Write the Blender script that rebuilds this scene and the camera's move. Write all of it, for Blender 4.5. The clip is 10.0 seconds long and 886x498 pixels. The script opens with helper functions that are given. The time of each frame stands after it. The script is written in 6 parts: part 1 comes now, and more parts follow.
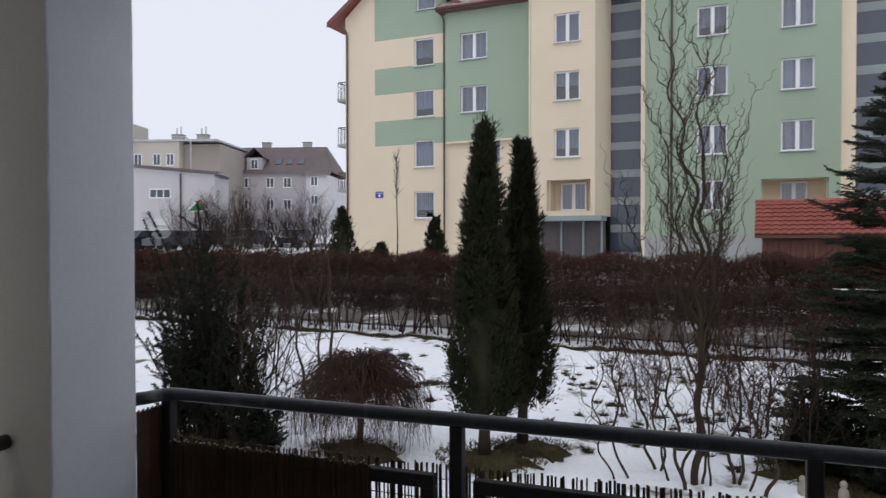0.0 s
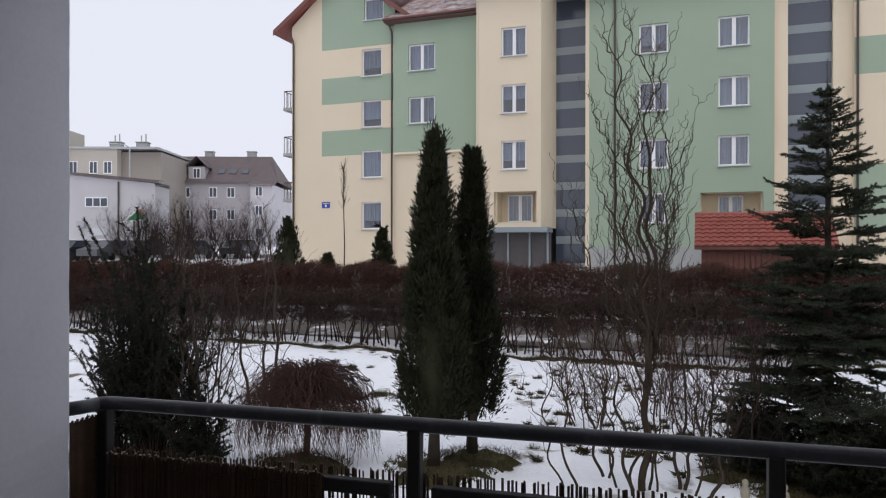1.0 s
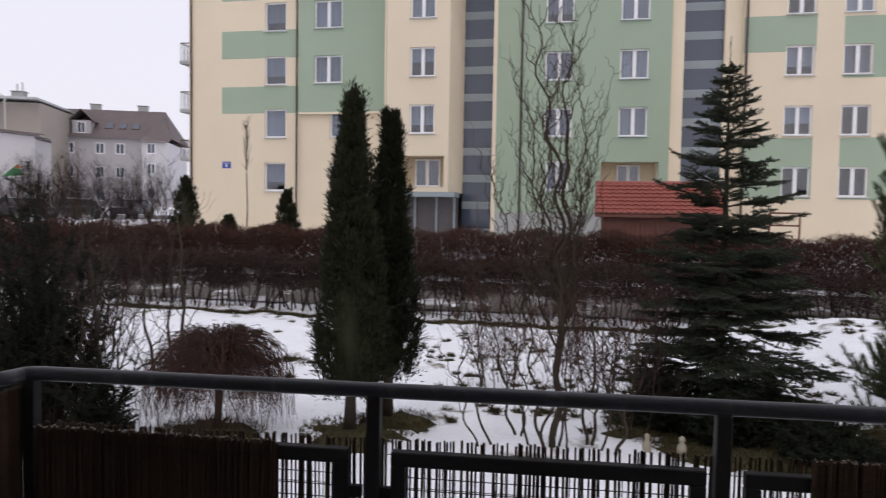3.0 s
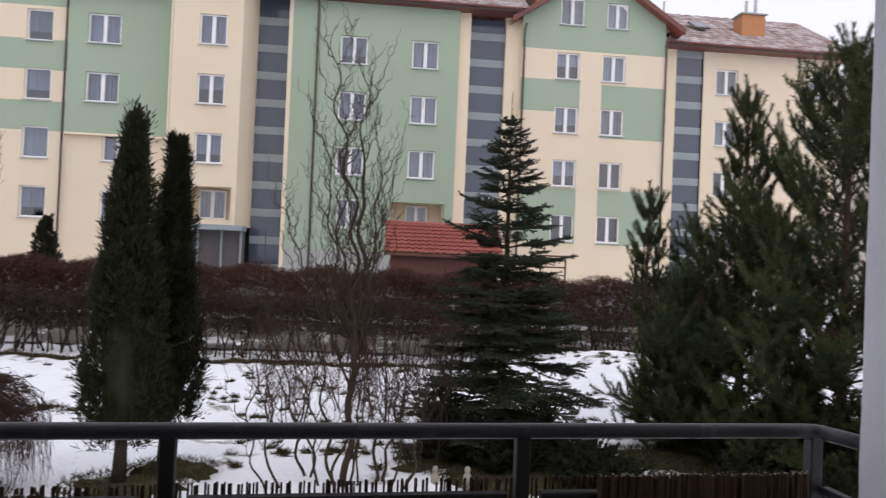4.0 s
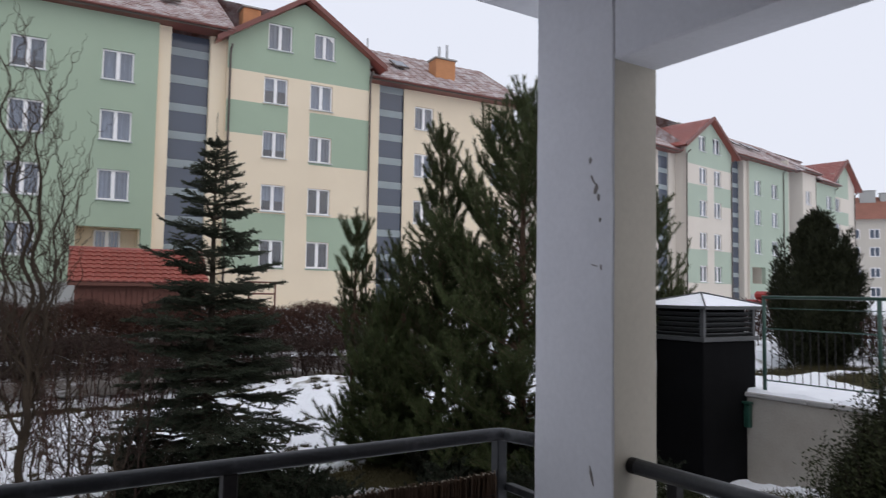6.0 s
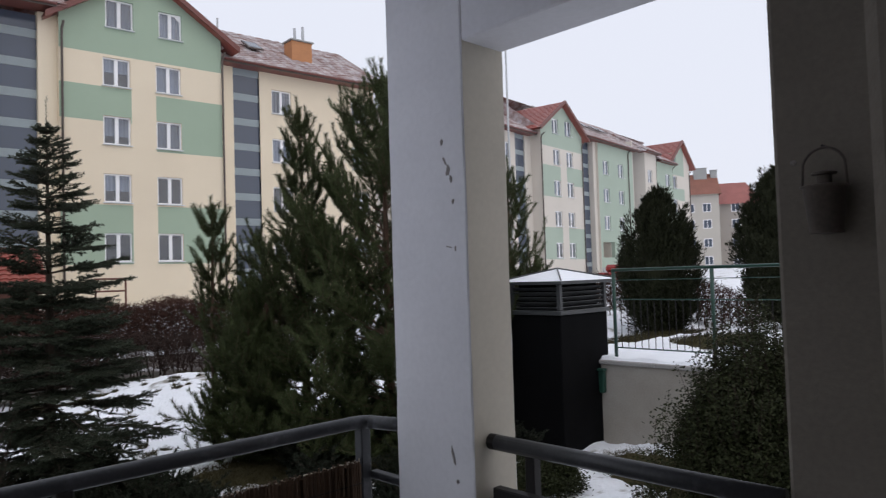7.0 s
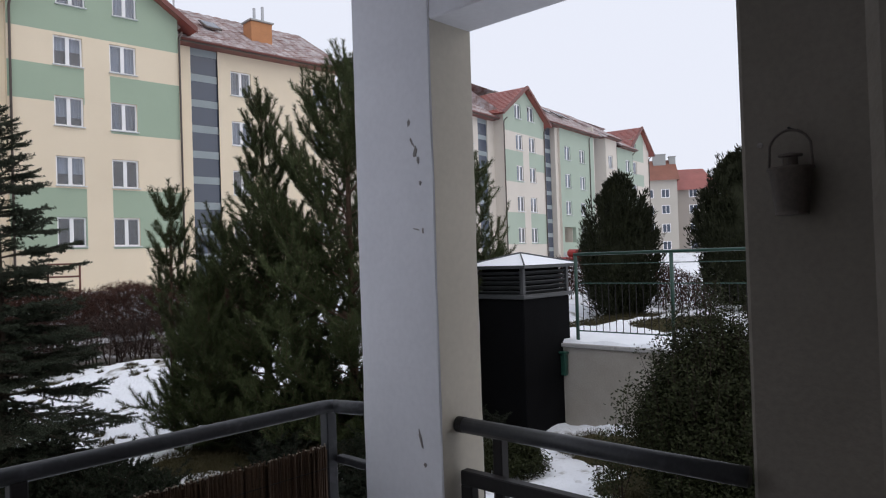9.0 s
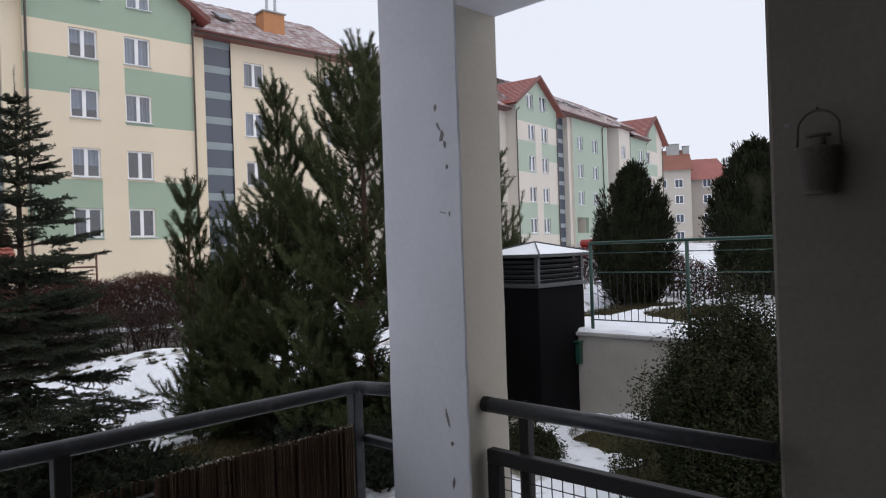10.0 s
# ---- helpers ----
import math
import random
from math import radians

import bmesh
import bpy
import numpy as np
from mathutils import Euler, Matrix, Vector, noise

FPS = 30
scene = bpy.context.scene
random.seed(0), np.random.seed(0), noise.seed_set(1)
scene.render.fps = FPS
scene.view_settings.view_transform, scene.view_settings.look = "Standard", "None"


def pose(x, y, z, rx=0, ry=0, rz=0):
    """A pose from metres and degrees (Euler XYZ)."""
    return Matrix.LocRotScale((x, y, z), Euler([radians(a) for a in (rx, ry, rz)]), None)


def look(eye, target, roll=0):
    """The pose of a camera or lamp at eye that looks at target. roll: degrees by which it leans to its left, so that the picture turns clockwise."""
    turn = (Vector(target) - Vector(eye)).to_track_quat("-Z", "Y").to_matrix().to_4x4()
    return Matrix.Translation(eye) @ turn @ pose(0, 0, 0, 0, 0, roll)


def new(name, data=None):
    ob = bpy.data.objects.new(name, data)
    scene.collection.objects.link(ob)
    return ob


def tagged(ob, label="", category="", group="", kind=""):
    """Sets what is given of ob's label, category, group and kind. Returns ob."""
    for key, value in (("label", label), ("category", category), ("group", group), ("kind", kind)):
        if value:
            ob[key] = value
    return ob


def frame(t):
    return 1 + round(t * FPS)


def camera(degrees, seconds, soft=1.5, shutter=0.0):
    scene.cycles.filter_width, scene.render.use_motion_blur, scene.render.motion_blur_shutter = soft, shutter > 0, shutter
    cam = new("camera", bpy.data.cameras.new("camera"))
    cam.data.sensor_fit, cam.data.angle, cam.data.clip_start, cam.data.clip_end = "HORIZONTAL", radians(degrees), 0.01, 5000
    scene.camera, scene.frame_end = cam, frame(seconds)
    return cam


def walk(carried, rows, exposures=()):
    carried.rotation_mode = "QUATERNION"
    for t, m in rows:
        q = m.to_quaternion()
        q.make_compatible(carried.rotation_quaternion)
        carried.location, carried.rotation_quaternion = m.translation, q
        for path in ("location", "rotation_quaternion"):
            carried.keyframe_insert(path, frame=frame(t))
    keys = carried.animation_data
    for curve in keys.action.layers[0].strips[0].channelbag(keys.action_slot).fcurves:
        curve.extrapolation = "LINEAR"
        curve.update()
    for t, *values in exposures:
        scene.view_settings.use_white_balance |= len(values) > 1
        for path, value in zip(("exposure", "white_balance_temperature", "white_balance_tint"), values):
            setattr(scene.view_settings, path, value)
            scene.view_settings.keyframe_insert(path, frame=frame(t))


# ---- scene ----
cam = camera(64.84, 10.0, soft=1.15, shutter=0.3)
PATH = [
    (0, (0.689, -0.304, 2.632), (-0.163, 1.506, 2.598), -0.12),
    (0.5, (0.647, -0.262, 2.594), (-0.082, 1.6, 2.608), -0.49),
    (1, (0.62, -0.249, 2.584), (-0.091, 1.62, 2.584), 0.07),
    (1.5, (0.609, -0.249, 2.576), (-0.109, 1.617, 2.544), 0.63),
    (2, (0.531, -0.291, 2.588), (-0.103, 1.604, 2.507), 1.81),
    (2.2, (0.507, -0.286, 2.585), (-0.158, 1.599, 2.511), 1.02),
    (3.3, (0.377, -0.265, 2.577), (0.129, 1.717, 2.476), 1.37),
    (3.5, (0.354, -0.25, 2.569), (0.256, 1.747, 2.508), 1.9),
    (4, (0.333, -0.27, 2.552), (0.485, 1.724, 2.577), 2.41),
    (4.5, (0.3, -0.27, 2.573), (0.666, 1.696, 2.602), 1.45),
    (5, (0.305, -0.272, 2.565), (0.758, 1.673, 2.669), 1.93),
    (5.5, (0.327, -0.256, 2.555), (1.016, 1.618, 2.669), 2.21),
    (6, (0.34, -0.275, 2.554), (1.271, 1.491, 2.676), 0.94),
    (6.2, (0.351, -0.28, 2.554), (1.347, 1.452, 2.633), 0.03),
    (7.3, (0.411, -0.253, 2.557), (1.713, 1.262, 2.644), -1.84),
    (7.5, (0.415, -0.254, 2.552), (1.728, 1.252, 2.636), -1.77),
    (8, (0.417, -0.241, 2.55), (1.716, 1.28, 2.559), -2.08),
    (8.5, (0.422, -0.232, 2.552), (1.736, 1.276, 2.565), -2.19),
    (9, (0.403, -0.227, 2.549), (1.736, 1.264, 2.577), -1.9),
    (9.5, (0.347, -0.244, 2.531), (1.626, 1.294, 2.559), -1.91),
    (10, (0.338, -0.222, 2.522), (1.645, 1.292, 2.525), -1.97),
]
walk(cam, [(t, look(eye, target, roll)) for t, eye, target, roll in PATH],
     [(0, -0.08, 6500, 12), (2.0, -0.08, 6650, 15), (3.5, 0.06, 6750, 17), (4.5, 0.24, 6650, 15), (5.2, 0.12, 6600, 14), (6, -0.06, 6500, 12), (10, -0.02, 6500, 12)])

BLOCK_ONE = pose(0, 0, -0.54, 0, 0, 1.41) @ Matrix.Translation((1.2, 0, 0))
BLOCK_TWO = pose(66.86, 10.27, -0.46, 0, 0, 12.8)
SKY_STRENGTH = 1.0

# ---- world and light: a bright overcast winter sky ----
world = bpy.data.worlds.new("overcast_sky")
world.use_nodes = True
scene.world = world
wn, wl = world.node_tree.nodes, world.node_tree.links
wbg = wn["Background"]
sky = wn.new("ShaderNodeTexSky")
sky.sky_type = "NISHITA"
sky.sun_disc = False
sky.sun_elevation, sky.sun_rotation = radians(32), radians(150)
sky.air_density, sky.dust_density, sky.ozone_density = 1.0, 6.0, 1.0
dim = wn.new("ShaderNodeMix")
dim.data_type, dim.blend_type = "RGBA", "MULTIPLY"
dim.inputs[0].default_value = 1.0
dim.inputs[7].default_value = (0.09, 0.09, 0.09, 1)
cloud = wn.new("ShaderNodeMix")
cloud.data_type = "RGBA"
cloud.inputs[0].default_value = 0.9
cloud.inputs[7].default_value = (0.90, 0.945, 1.05, 1)
wl.new(sky.outputs[0], dim.inputs[6])
wl.new(dim.outputs[2], cloud.inputs[6])
wl.new(cloud.outputs[2], wbg.inputs[0])
wbg.inputs[1].default_value = SKY_STRENGTH

sun_data = bpy.data.lights.new("sun", "SUN")
sun_data.energy, sun_data.angle, sun_data.color = 0.5, radians(40), (1.0, 0.97, 0.93)
sun = new("sun", sun_data)
sun.matrix_world = look((0, 0, 60), (6, 34, 0))


# ---- materials ----
def material(name, color, rough=0.6, var=0.15, scale=6.0, fine=60.0, bump=0.2, bump_dist=0.01, metal=0.0,
             second=None, second_scale=1.5, second_at=0.55, second_soft=0.08, spec=0.5, rnd=0.0):
    """A surface with mottling at two scales, an optional second colour in patches, and fine relief."""
    m = bpy.data.materials.new(name)
    m.use_nodes = True
    n, l = m.node_tree.nodes, m.node_tree.links
    p = n["Principled BSDF"]
    p.inputs["Roughness"].default_value = rough
    p.inputs["Metallic"].default_value = metal
    p.inputs["Specular IOR Level"].default_value = spec
    co = n.new("ShaderNodeTexCoord")
    big, small = n.new("ShaderNodeTexNoise"), n.new("ShaderNodeTexNoise")
    big.inputs["Scale"].default_value, small.inputs["Scale"].default_value = scale, fine
    big.inputs["Detail"].default_value, small.inputs["Detail"].default_value = 4, 3
    l.new(co.outputs["Object"], big.inputs["Vector"])
    l.new(co.outputs["Object"], small.inputs["Vector"])
    add = n.new("ShaderNodeMath")
    add.operation = "ADD"
    l.new(big.outputs["Fac"], add.inputs[0])
    l.new(small.outputs["Fac"], add.inputs[1])
    ramp = n.new("ShaderNodeMapRange")
    ramp.inputs[1].default_value, ramp.inputs[2].default_value = 0.6, 1.4
    ramp.inputs[3].default_value, ramp.inputs[4].default_value = 1 - var, 1 + var
    l.new(add.outputs[0], ramp.inputs[0])
    fac = ramp.outputs[0]
    if rnd:
        info = n.new("ShaderNodeObjectInfo")
        geo = n.new("ShaderNodeNewGeometry")
        both = n.new("ShaderNodeMath")
        both.operation = "ADD"
        l.new(info.outputs["Random"], both.inputs[0])
        l.new(geo.outputs["Random Per Island"], both.inputs[1])
        vary = n.new("ShaderNodeMapRange")
        vary.inputs[2].default_value = 2.0
        vary.inputs[3].default_value, vary.inputs[4].default_value = 1 - rnd, 1 + rnd
        l.new(both.outputs[0], vary.inputs[0])
        mul = n.new("ShaderNodeMath")
        mul.operation = "MULTIPLY"
        l.new(fac, mul.inputs[0])
        l.new(vary.outputs[0], mul.inputs[1])
        fac = mul.outputs[0]
    base = n.new("ShaderNodeMix")
    base.data_type, base.blend_type = "RGBA", "MULTIPLY"
    base.inputs[0].default_value = 1.0
    base.inputs[6].default_value = (*color, 1)
    l.new(fac, base.inputs[7])
    if second:
        mask = n.new("ShaderNodeTexNoise")
        mask.inputs["Scale"].default_value, mask.inputs["Detail"].default_value = second_scale, 8
        mask.inputs["Roughness"].default_value = 0.62
        l.new(co.outputs["Object"], mask.inputs["Vector"])
        edge = n.new("ShaderNodeMapRange")
        edge.inputs[1].default_value, edge.inputs[2].default_value = second_at - second_soft, second_at + second_soft
        l.new(mask.outputs["Fac"], edge.inputs[0])
        mix = n.new("ShaderNodeMix")
        mix.data_type = "RGBA"
        mix.inputs[6].default_value = (*color, 1)
        mix.inputs[7].default_value = (*second, 1)
        l.new(edge.outputs[0], mix.inputs[0])
        l.new(mix.outputs[2], base.inputs[6])
    l.new(base.outputs[2], p.inputs["Base Color"])
    if bump:
        b = n.new("ShaderNodeBump")
        b.inputs["Strength"].default_value, b.inputs["Distance"].default_value = bump, bump_dist
        l.new(add.outputs[0], b.inputs["Height"])
        l.new(b.outputs[0], p.inputs["Normal"])
    return m


M = {}
M["cream"] = material("cream_render", (0.75, 0.65, 0.495), 0.9, 0.05, 0.35, 30, 0.15, second=(0.71, 0.605, 0.455), second_scale=0.25, second_soft=0.3)
M["green"] = material("green_render", (0.345, 0.43, 0.325), 0.9, 0.05, 0.35, 30, 0.15, second=(0.315, 0.40, 0.30), second_scale=0.25, second_soft=0.3)
M["plinth"] = material("grey_plinth", (0.36, 0.37, 0.36), 0.9, 0.1, 1, 40)
M["pilaster"] = material("pale_cream_render", (0.77, 0.67, 0.51), 0.9, 0.05, 0.4, 30, 0.15)
M["roof"] = material("brown_roof_tile", (0.235, 0.14, 0.122), 0.6, 0.25, 0.6, 8, 0.4, 0.02, second=(0.55, 0.52, 0.53), second_scale=1.6, second_at=0.53, second_soft=0.16)
M["roof_red"] = material("red_roof_tile", (0.29, 0.085, 0.068), 0.28, 0.22, 0.9, 12, 0.4, 0.02, rnd=0.18)
M["eave"] = material("dark_red_eave", (0.16, 0.055, 0.045), 0.5, 0.15, 2, 30)
M["gutter"] = material("brown_gutter", (0.09, 0.07, 0.06), 0.45, 0.1, 2, 30)
M["pvc"] = material("white_window_frame", (0.86, 0.86, 0.87), 0.4, 0.04, 3, 40, 0.0)
M["sill"] = material("pale_metal_sill", (0.6, 0.62, 0.64), 0.4, 0.06, 3, 40, 0.0)
M["spandrel"] = material("grey_spandrel_panel", (0.255, 0.3, 0.315), 0.35, 0.08, 1, 20, 0.0)
# Net curtains whose blue-grey also carries the panes' sky reflection.
M["curtain"] = material("sky_tinted_net_curtain", (0.36, 0.40, 0.47), 0.9, 0.12, 4, 30, 0.2, rnd=0.65)
# Darkness of unlit rooms is put into this colour; the entrance shares it.
M["curtain_dark"] = material("dark_unlit_interior", (0.10, 0.09, 0.09), 0.9, 0.12, 4, 30, 0.0)
M["brick"] = material("orange_chimney_brick", (0.48, 0.22, 0.10), 0.85, 0.18, 2, 15, 0.4)
M["metal"] = material("dull_galvanised_metal", (0.45, 0.46, 0.47), 0.45, 0.12, 4, 40, 0.1, metal=0.6)
M["rail"] = material("grey_green_painted_steel", (0.036, 0.038, 0.042), 0.42, 0.22, 5, 90, 0.12, 0.003, second=(0.07, 0.072, 0.078), second_scale=14, second_at=0.62, spec=0.4)
M["steel_dark"] = material("dark_painted_steel", (0.028, 0.026, 0.026), 0.5, 0.2, 6, 90, 0.1, 0.003, spec=0.15)
M["reed"] = material("brown_split_reed", (0.075, 0.047, 0.031), 0.75, 0.3, 8, 120, 0.3, 0.003, rnd=0.45, spec=0.15)
M["reed_cut"] = material("pale_cut_reed_end", (0.30, 0.25, 0.19), 0.8, 0.3, 8, 120, 0.0, rnd=0.4)
# Distance haze is put into these two paler renders of the second block.
M["cream_hazed"] = material("hazed_cream_render", (0.63, 0.58, 0.515), 0.9, 0.05, 0.35, 30, 0.15, second=(0.59, 0.545, 0.48), second_scale=0.25, second_soft=0.3)
M["green_hazed"] = material("hazed_green_render", (0.385, 0.455, 0.375), 0.9, 0.05, 0.35, 30, 0.15, second=(0.355, 0.425, 0.35), second_scale=0.25, second_soft=0.3)
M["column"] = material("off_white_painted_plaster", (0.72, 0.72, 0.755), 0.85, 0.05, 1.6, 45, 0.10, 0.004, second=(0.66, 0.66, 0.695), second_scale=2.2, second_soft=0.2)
M["column_in"] = material("darker_cream_plaster", (0.53, 0.492, 0.415), 0.85, 0.06, 1.6, 45, 0.10, 0.004, second=(0.48, 0.445, 0.375), second_scale=2.0, second_soft=0.2)
M["scar"] = material("chipped_bare_plaster", (0.24, 0.22, 0.21), 0.95, 0.3, 40, 200, 0.4, 0.004)
# Balcony shade on the walls is put into this darkened plaster colour.
M["wall_shade"] = material("shaded_beige_plaster", (0.172, 0.152, 0.128), 0.9, 0.12, 1.5, 60, 0.4, 0.006, second=(0.128, 0.112, 0.093), second_scale=1.7, second_soft=0.22)
M["garden_wall"] = material("stained_pale_render", (0.36, 0.335, 0.30), 0.9, 0.12, 1.5, 40, 0.3, second=(0.28, 0.25, 0.21), second_scale=1.2, second_soft=0.2)
M["concrete"] = material("grey_concrete", (0.33, 0.32, 0.31), 0.9, 0.15, 2, 50, 0.4)
M["asphalt"] = material("wet_brown_asphalt", (0.075, 0.062, 0.054), 0.7, 0.25, 1.2, 60, 0.3, second=(0.55, 0.55, 0.57), second_scale=0.8, second_at=0.60, second_soft=0.06)
M["snow"] = material("old_snow_with_grass", (0.82, 0.84, 0.88), 0.75, 0.06, 1.3, 14, 0.7, 0.05, second=(0.13, 0.11, 0.07), second_scale=0.85, second_at=0.625, second_soft=0.045)
M["fresh_snow"] = material("white_snow", (0.84, 0.86, 0.90), 0.75, 0.04, 3, 20, 0.5, 0.03)
M["grass"] = material("winter_grass_soil", (0.058, 0.05, 0.024), 0.95, 0.4, 5, 60, 0.8, 0.03, spec=0.15)
M["bark"] = material("grey_brown_bark", (0.06, 0.047, 0.036), 0.9, 0.3, 8, 60, 0.6, 0.01, spec=0.15)
M["bark_pine"] = material("reddish_pine_bark", (0.095, 0.062, 0.043), 0.9, 0.35, 9, 60, 0.6, 0.01, spec=0.15)
M["willow"] = material("olive_brown_willow_bark", (0.045, 0.033, 0.023), 0.8, 0.3, 10, 80, 0.4, 0.005, spec=0.15)
M["twig"] = material("dark_brown_twig", (0.034, 0.022, 0.018), 0.85, 0.3, 8, 80, 0.0, rnd=0.4, spec=0.15)
M["twig_red"] = material("red_brown_twig", (0.056, 0.028, 0.021), 0.85, 0.3, 8, 80, 0.0, rnd=0.4, spec=0.15)
M["spruce"] = material("blue_green_spruce_needle", (0.036, 0.045, 0.029), 0.6, 0.3, 3, 40, 0.0, rnd=0.45, spec=0.15)
M["pine"] = material("green_pine_needle", (0.054, 0.070, 0.027), 0.55, 0.3, 3, 40, 0.0, rnd=0.45, spec=0.15)
M["thuja"] = material("dark_green_thuja_spray", (0.021, 0.0235, 0.011), 0.65, 0.35, 3, 40, 0.0, rnd=0.5, spec=0.15)
M["yew"] = material("dark_green_yew_needle", (0.011, 0.015, 0.008), 0.6, 0.3, 4, 40, 0.0, rnd=0.5, spec=0.15)
M["box_leaf"] = material("olive_green_box_leaf", (0.026, 0.031, 0.011), 0.65, 0.3, 4, 40, 0.0, rnd=0.5, spec=0.15)
M["wood_red"] = material("red_brown_stained_wood", (0.13, 0.05, 0.035), 0.7, 0.25, 3, 40, 0.3)
M["black"] = material("black_bitumen_coat", (0.0045, 0.0045, 0.005), 0.8, 0.4, 2.5, 40, 0.3, spec=0.06)
M["louver"] = material("grey_louvre_metal", (0.052, 0.054, 0.056), 0.5, 0.15, 4, 40, 0.1)
M["fence_green"] = material("dark_green_fence_paint", (0.012, 0.05, 0.035), 0.4, 0.15, 5, 60, 0.1)
M["white_wall"] = material("white_building_render", (0.55, 0.54, 0.56), 0.9, 0.08, 0.4, 20, 0.1)
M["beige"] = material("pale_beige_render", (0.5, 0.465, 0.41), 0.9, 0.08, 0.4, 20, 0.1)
# Darker copy of the beige, with a wall's side shade put into it.
M["beige_dark"] = material("shaded_beige_render", (0.33, 0.295, 0.26), 0.9, 0.08, 0.4, 20, 0.1)
M["grey_wall"] = material("pale_grey_render", (0.42, 0.4, 0.42), 0.9, 0.08, 0.4, 20, 0.1)
M["roof_grey"] = material("dull_brown_roof", (0.13, 0.105, 0.105), 0.8, 0.2, 0.7, 8, 0.3)
M["orange_roof"] = material("orange_roof_tile", (0.24, 0.1, 0.07), 0.8, 0.2, 0.7, 8, 0.3)
M["blue"] = material("blue_enamel", (0.03, 0.06, 0.32), 0.35, 0.05, 3, 30, 0.0)
M["white"] = material("white_enamel", (0.8, 0.8, 0.8), 0.4, 0.04, 3, 30, 0.0)
M["green_sign"] = material("green_sign_panel", (0.03, 0.22, 0.08), 0.5, 0.08, 3, 30, 0.0)
M["orange"] = material("orange_red_sign_panel", (0.6, 0.13, 0.04), 0.5, 0.08, 3, 30, 0.0)
M["car_dark"] = material("dark_grey_car_paint", (0.04, 0.043, 0.05), 0.25, 0.06, 3, 40, 0.0, metal=0.3)
M["car_pale"] = material("pale_grey_car_paint", (0.1, 0.105, 0.11), 0.3, 0.06, 3, 40, 0.0, metal=0.3)
M["car_red"] = material("red_car_paint", (0.28, 0.02, 0.02), 0.3, 0.06, 3, 40, 0.0)
M["tyre"] = material("black_rubber", (0.02, 0.02, 0.02), 0.85, 0.2, 10, 80, 0.2)
M["rust"] = material("rusty_brown_tin", (0.075, 0.06, 0.05), 0.7, 0.35, 14, 90, 0.3, 0.003)
M["statue"] = material("weathered_cast_stone", (0.29, 0.26, 0.2), 0.9, 0.25, 12, 60, 0.4)
# White-grey PVC door frame; its shadow is put into the dark colour.
M["frame_pvc"] = material("shaded_door_frame", (0.085, 0.07, 0.06), 0.45, 0.06, 3, 60, 0.0)
M["inside"] = material("dim_light_block", (0.05, 0.046, 0.042), 0.9, 0.08, 2, 40, 0.1)

glass = bpy.data.materials.new("window_glass")
glass.use_nodes = True
gp = glass.node_tree.nodes["Principled BSDF"]
gp.inputs["Base Color"].default_value = (0.55, 0.60, 0.68, 1)
gp.inputs["Roughness"].default_value = 0.03
gp.inputs["IOR"].default_value = 1.85
gp.inputs["Transmission Weight"].default_value = 1.0
M["glass"] = glass
dark_glass = bpy.data.materials.new("blue_grey_stair_glazing")
dark_glass.use_nodes = True
gp = dark_glass.node_tree.nodes["Principled BSDF"]
gp.inputs["Base Color"].default_value = (0.066, 0.082, 0.115, 1)
gp.inputs["Roughness"].default_value = 0.12
gp.inputs["IOR"].default_value = 1.6
M["dark_glass"] = dark_glass


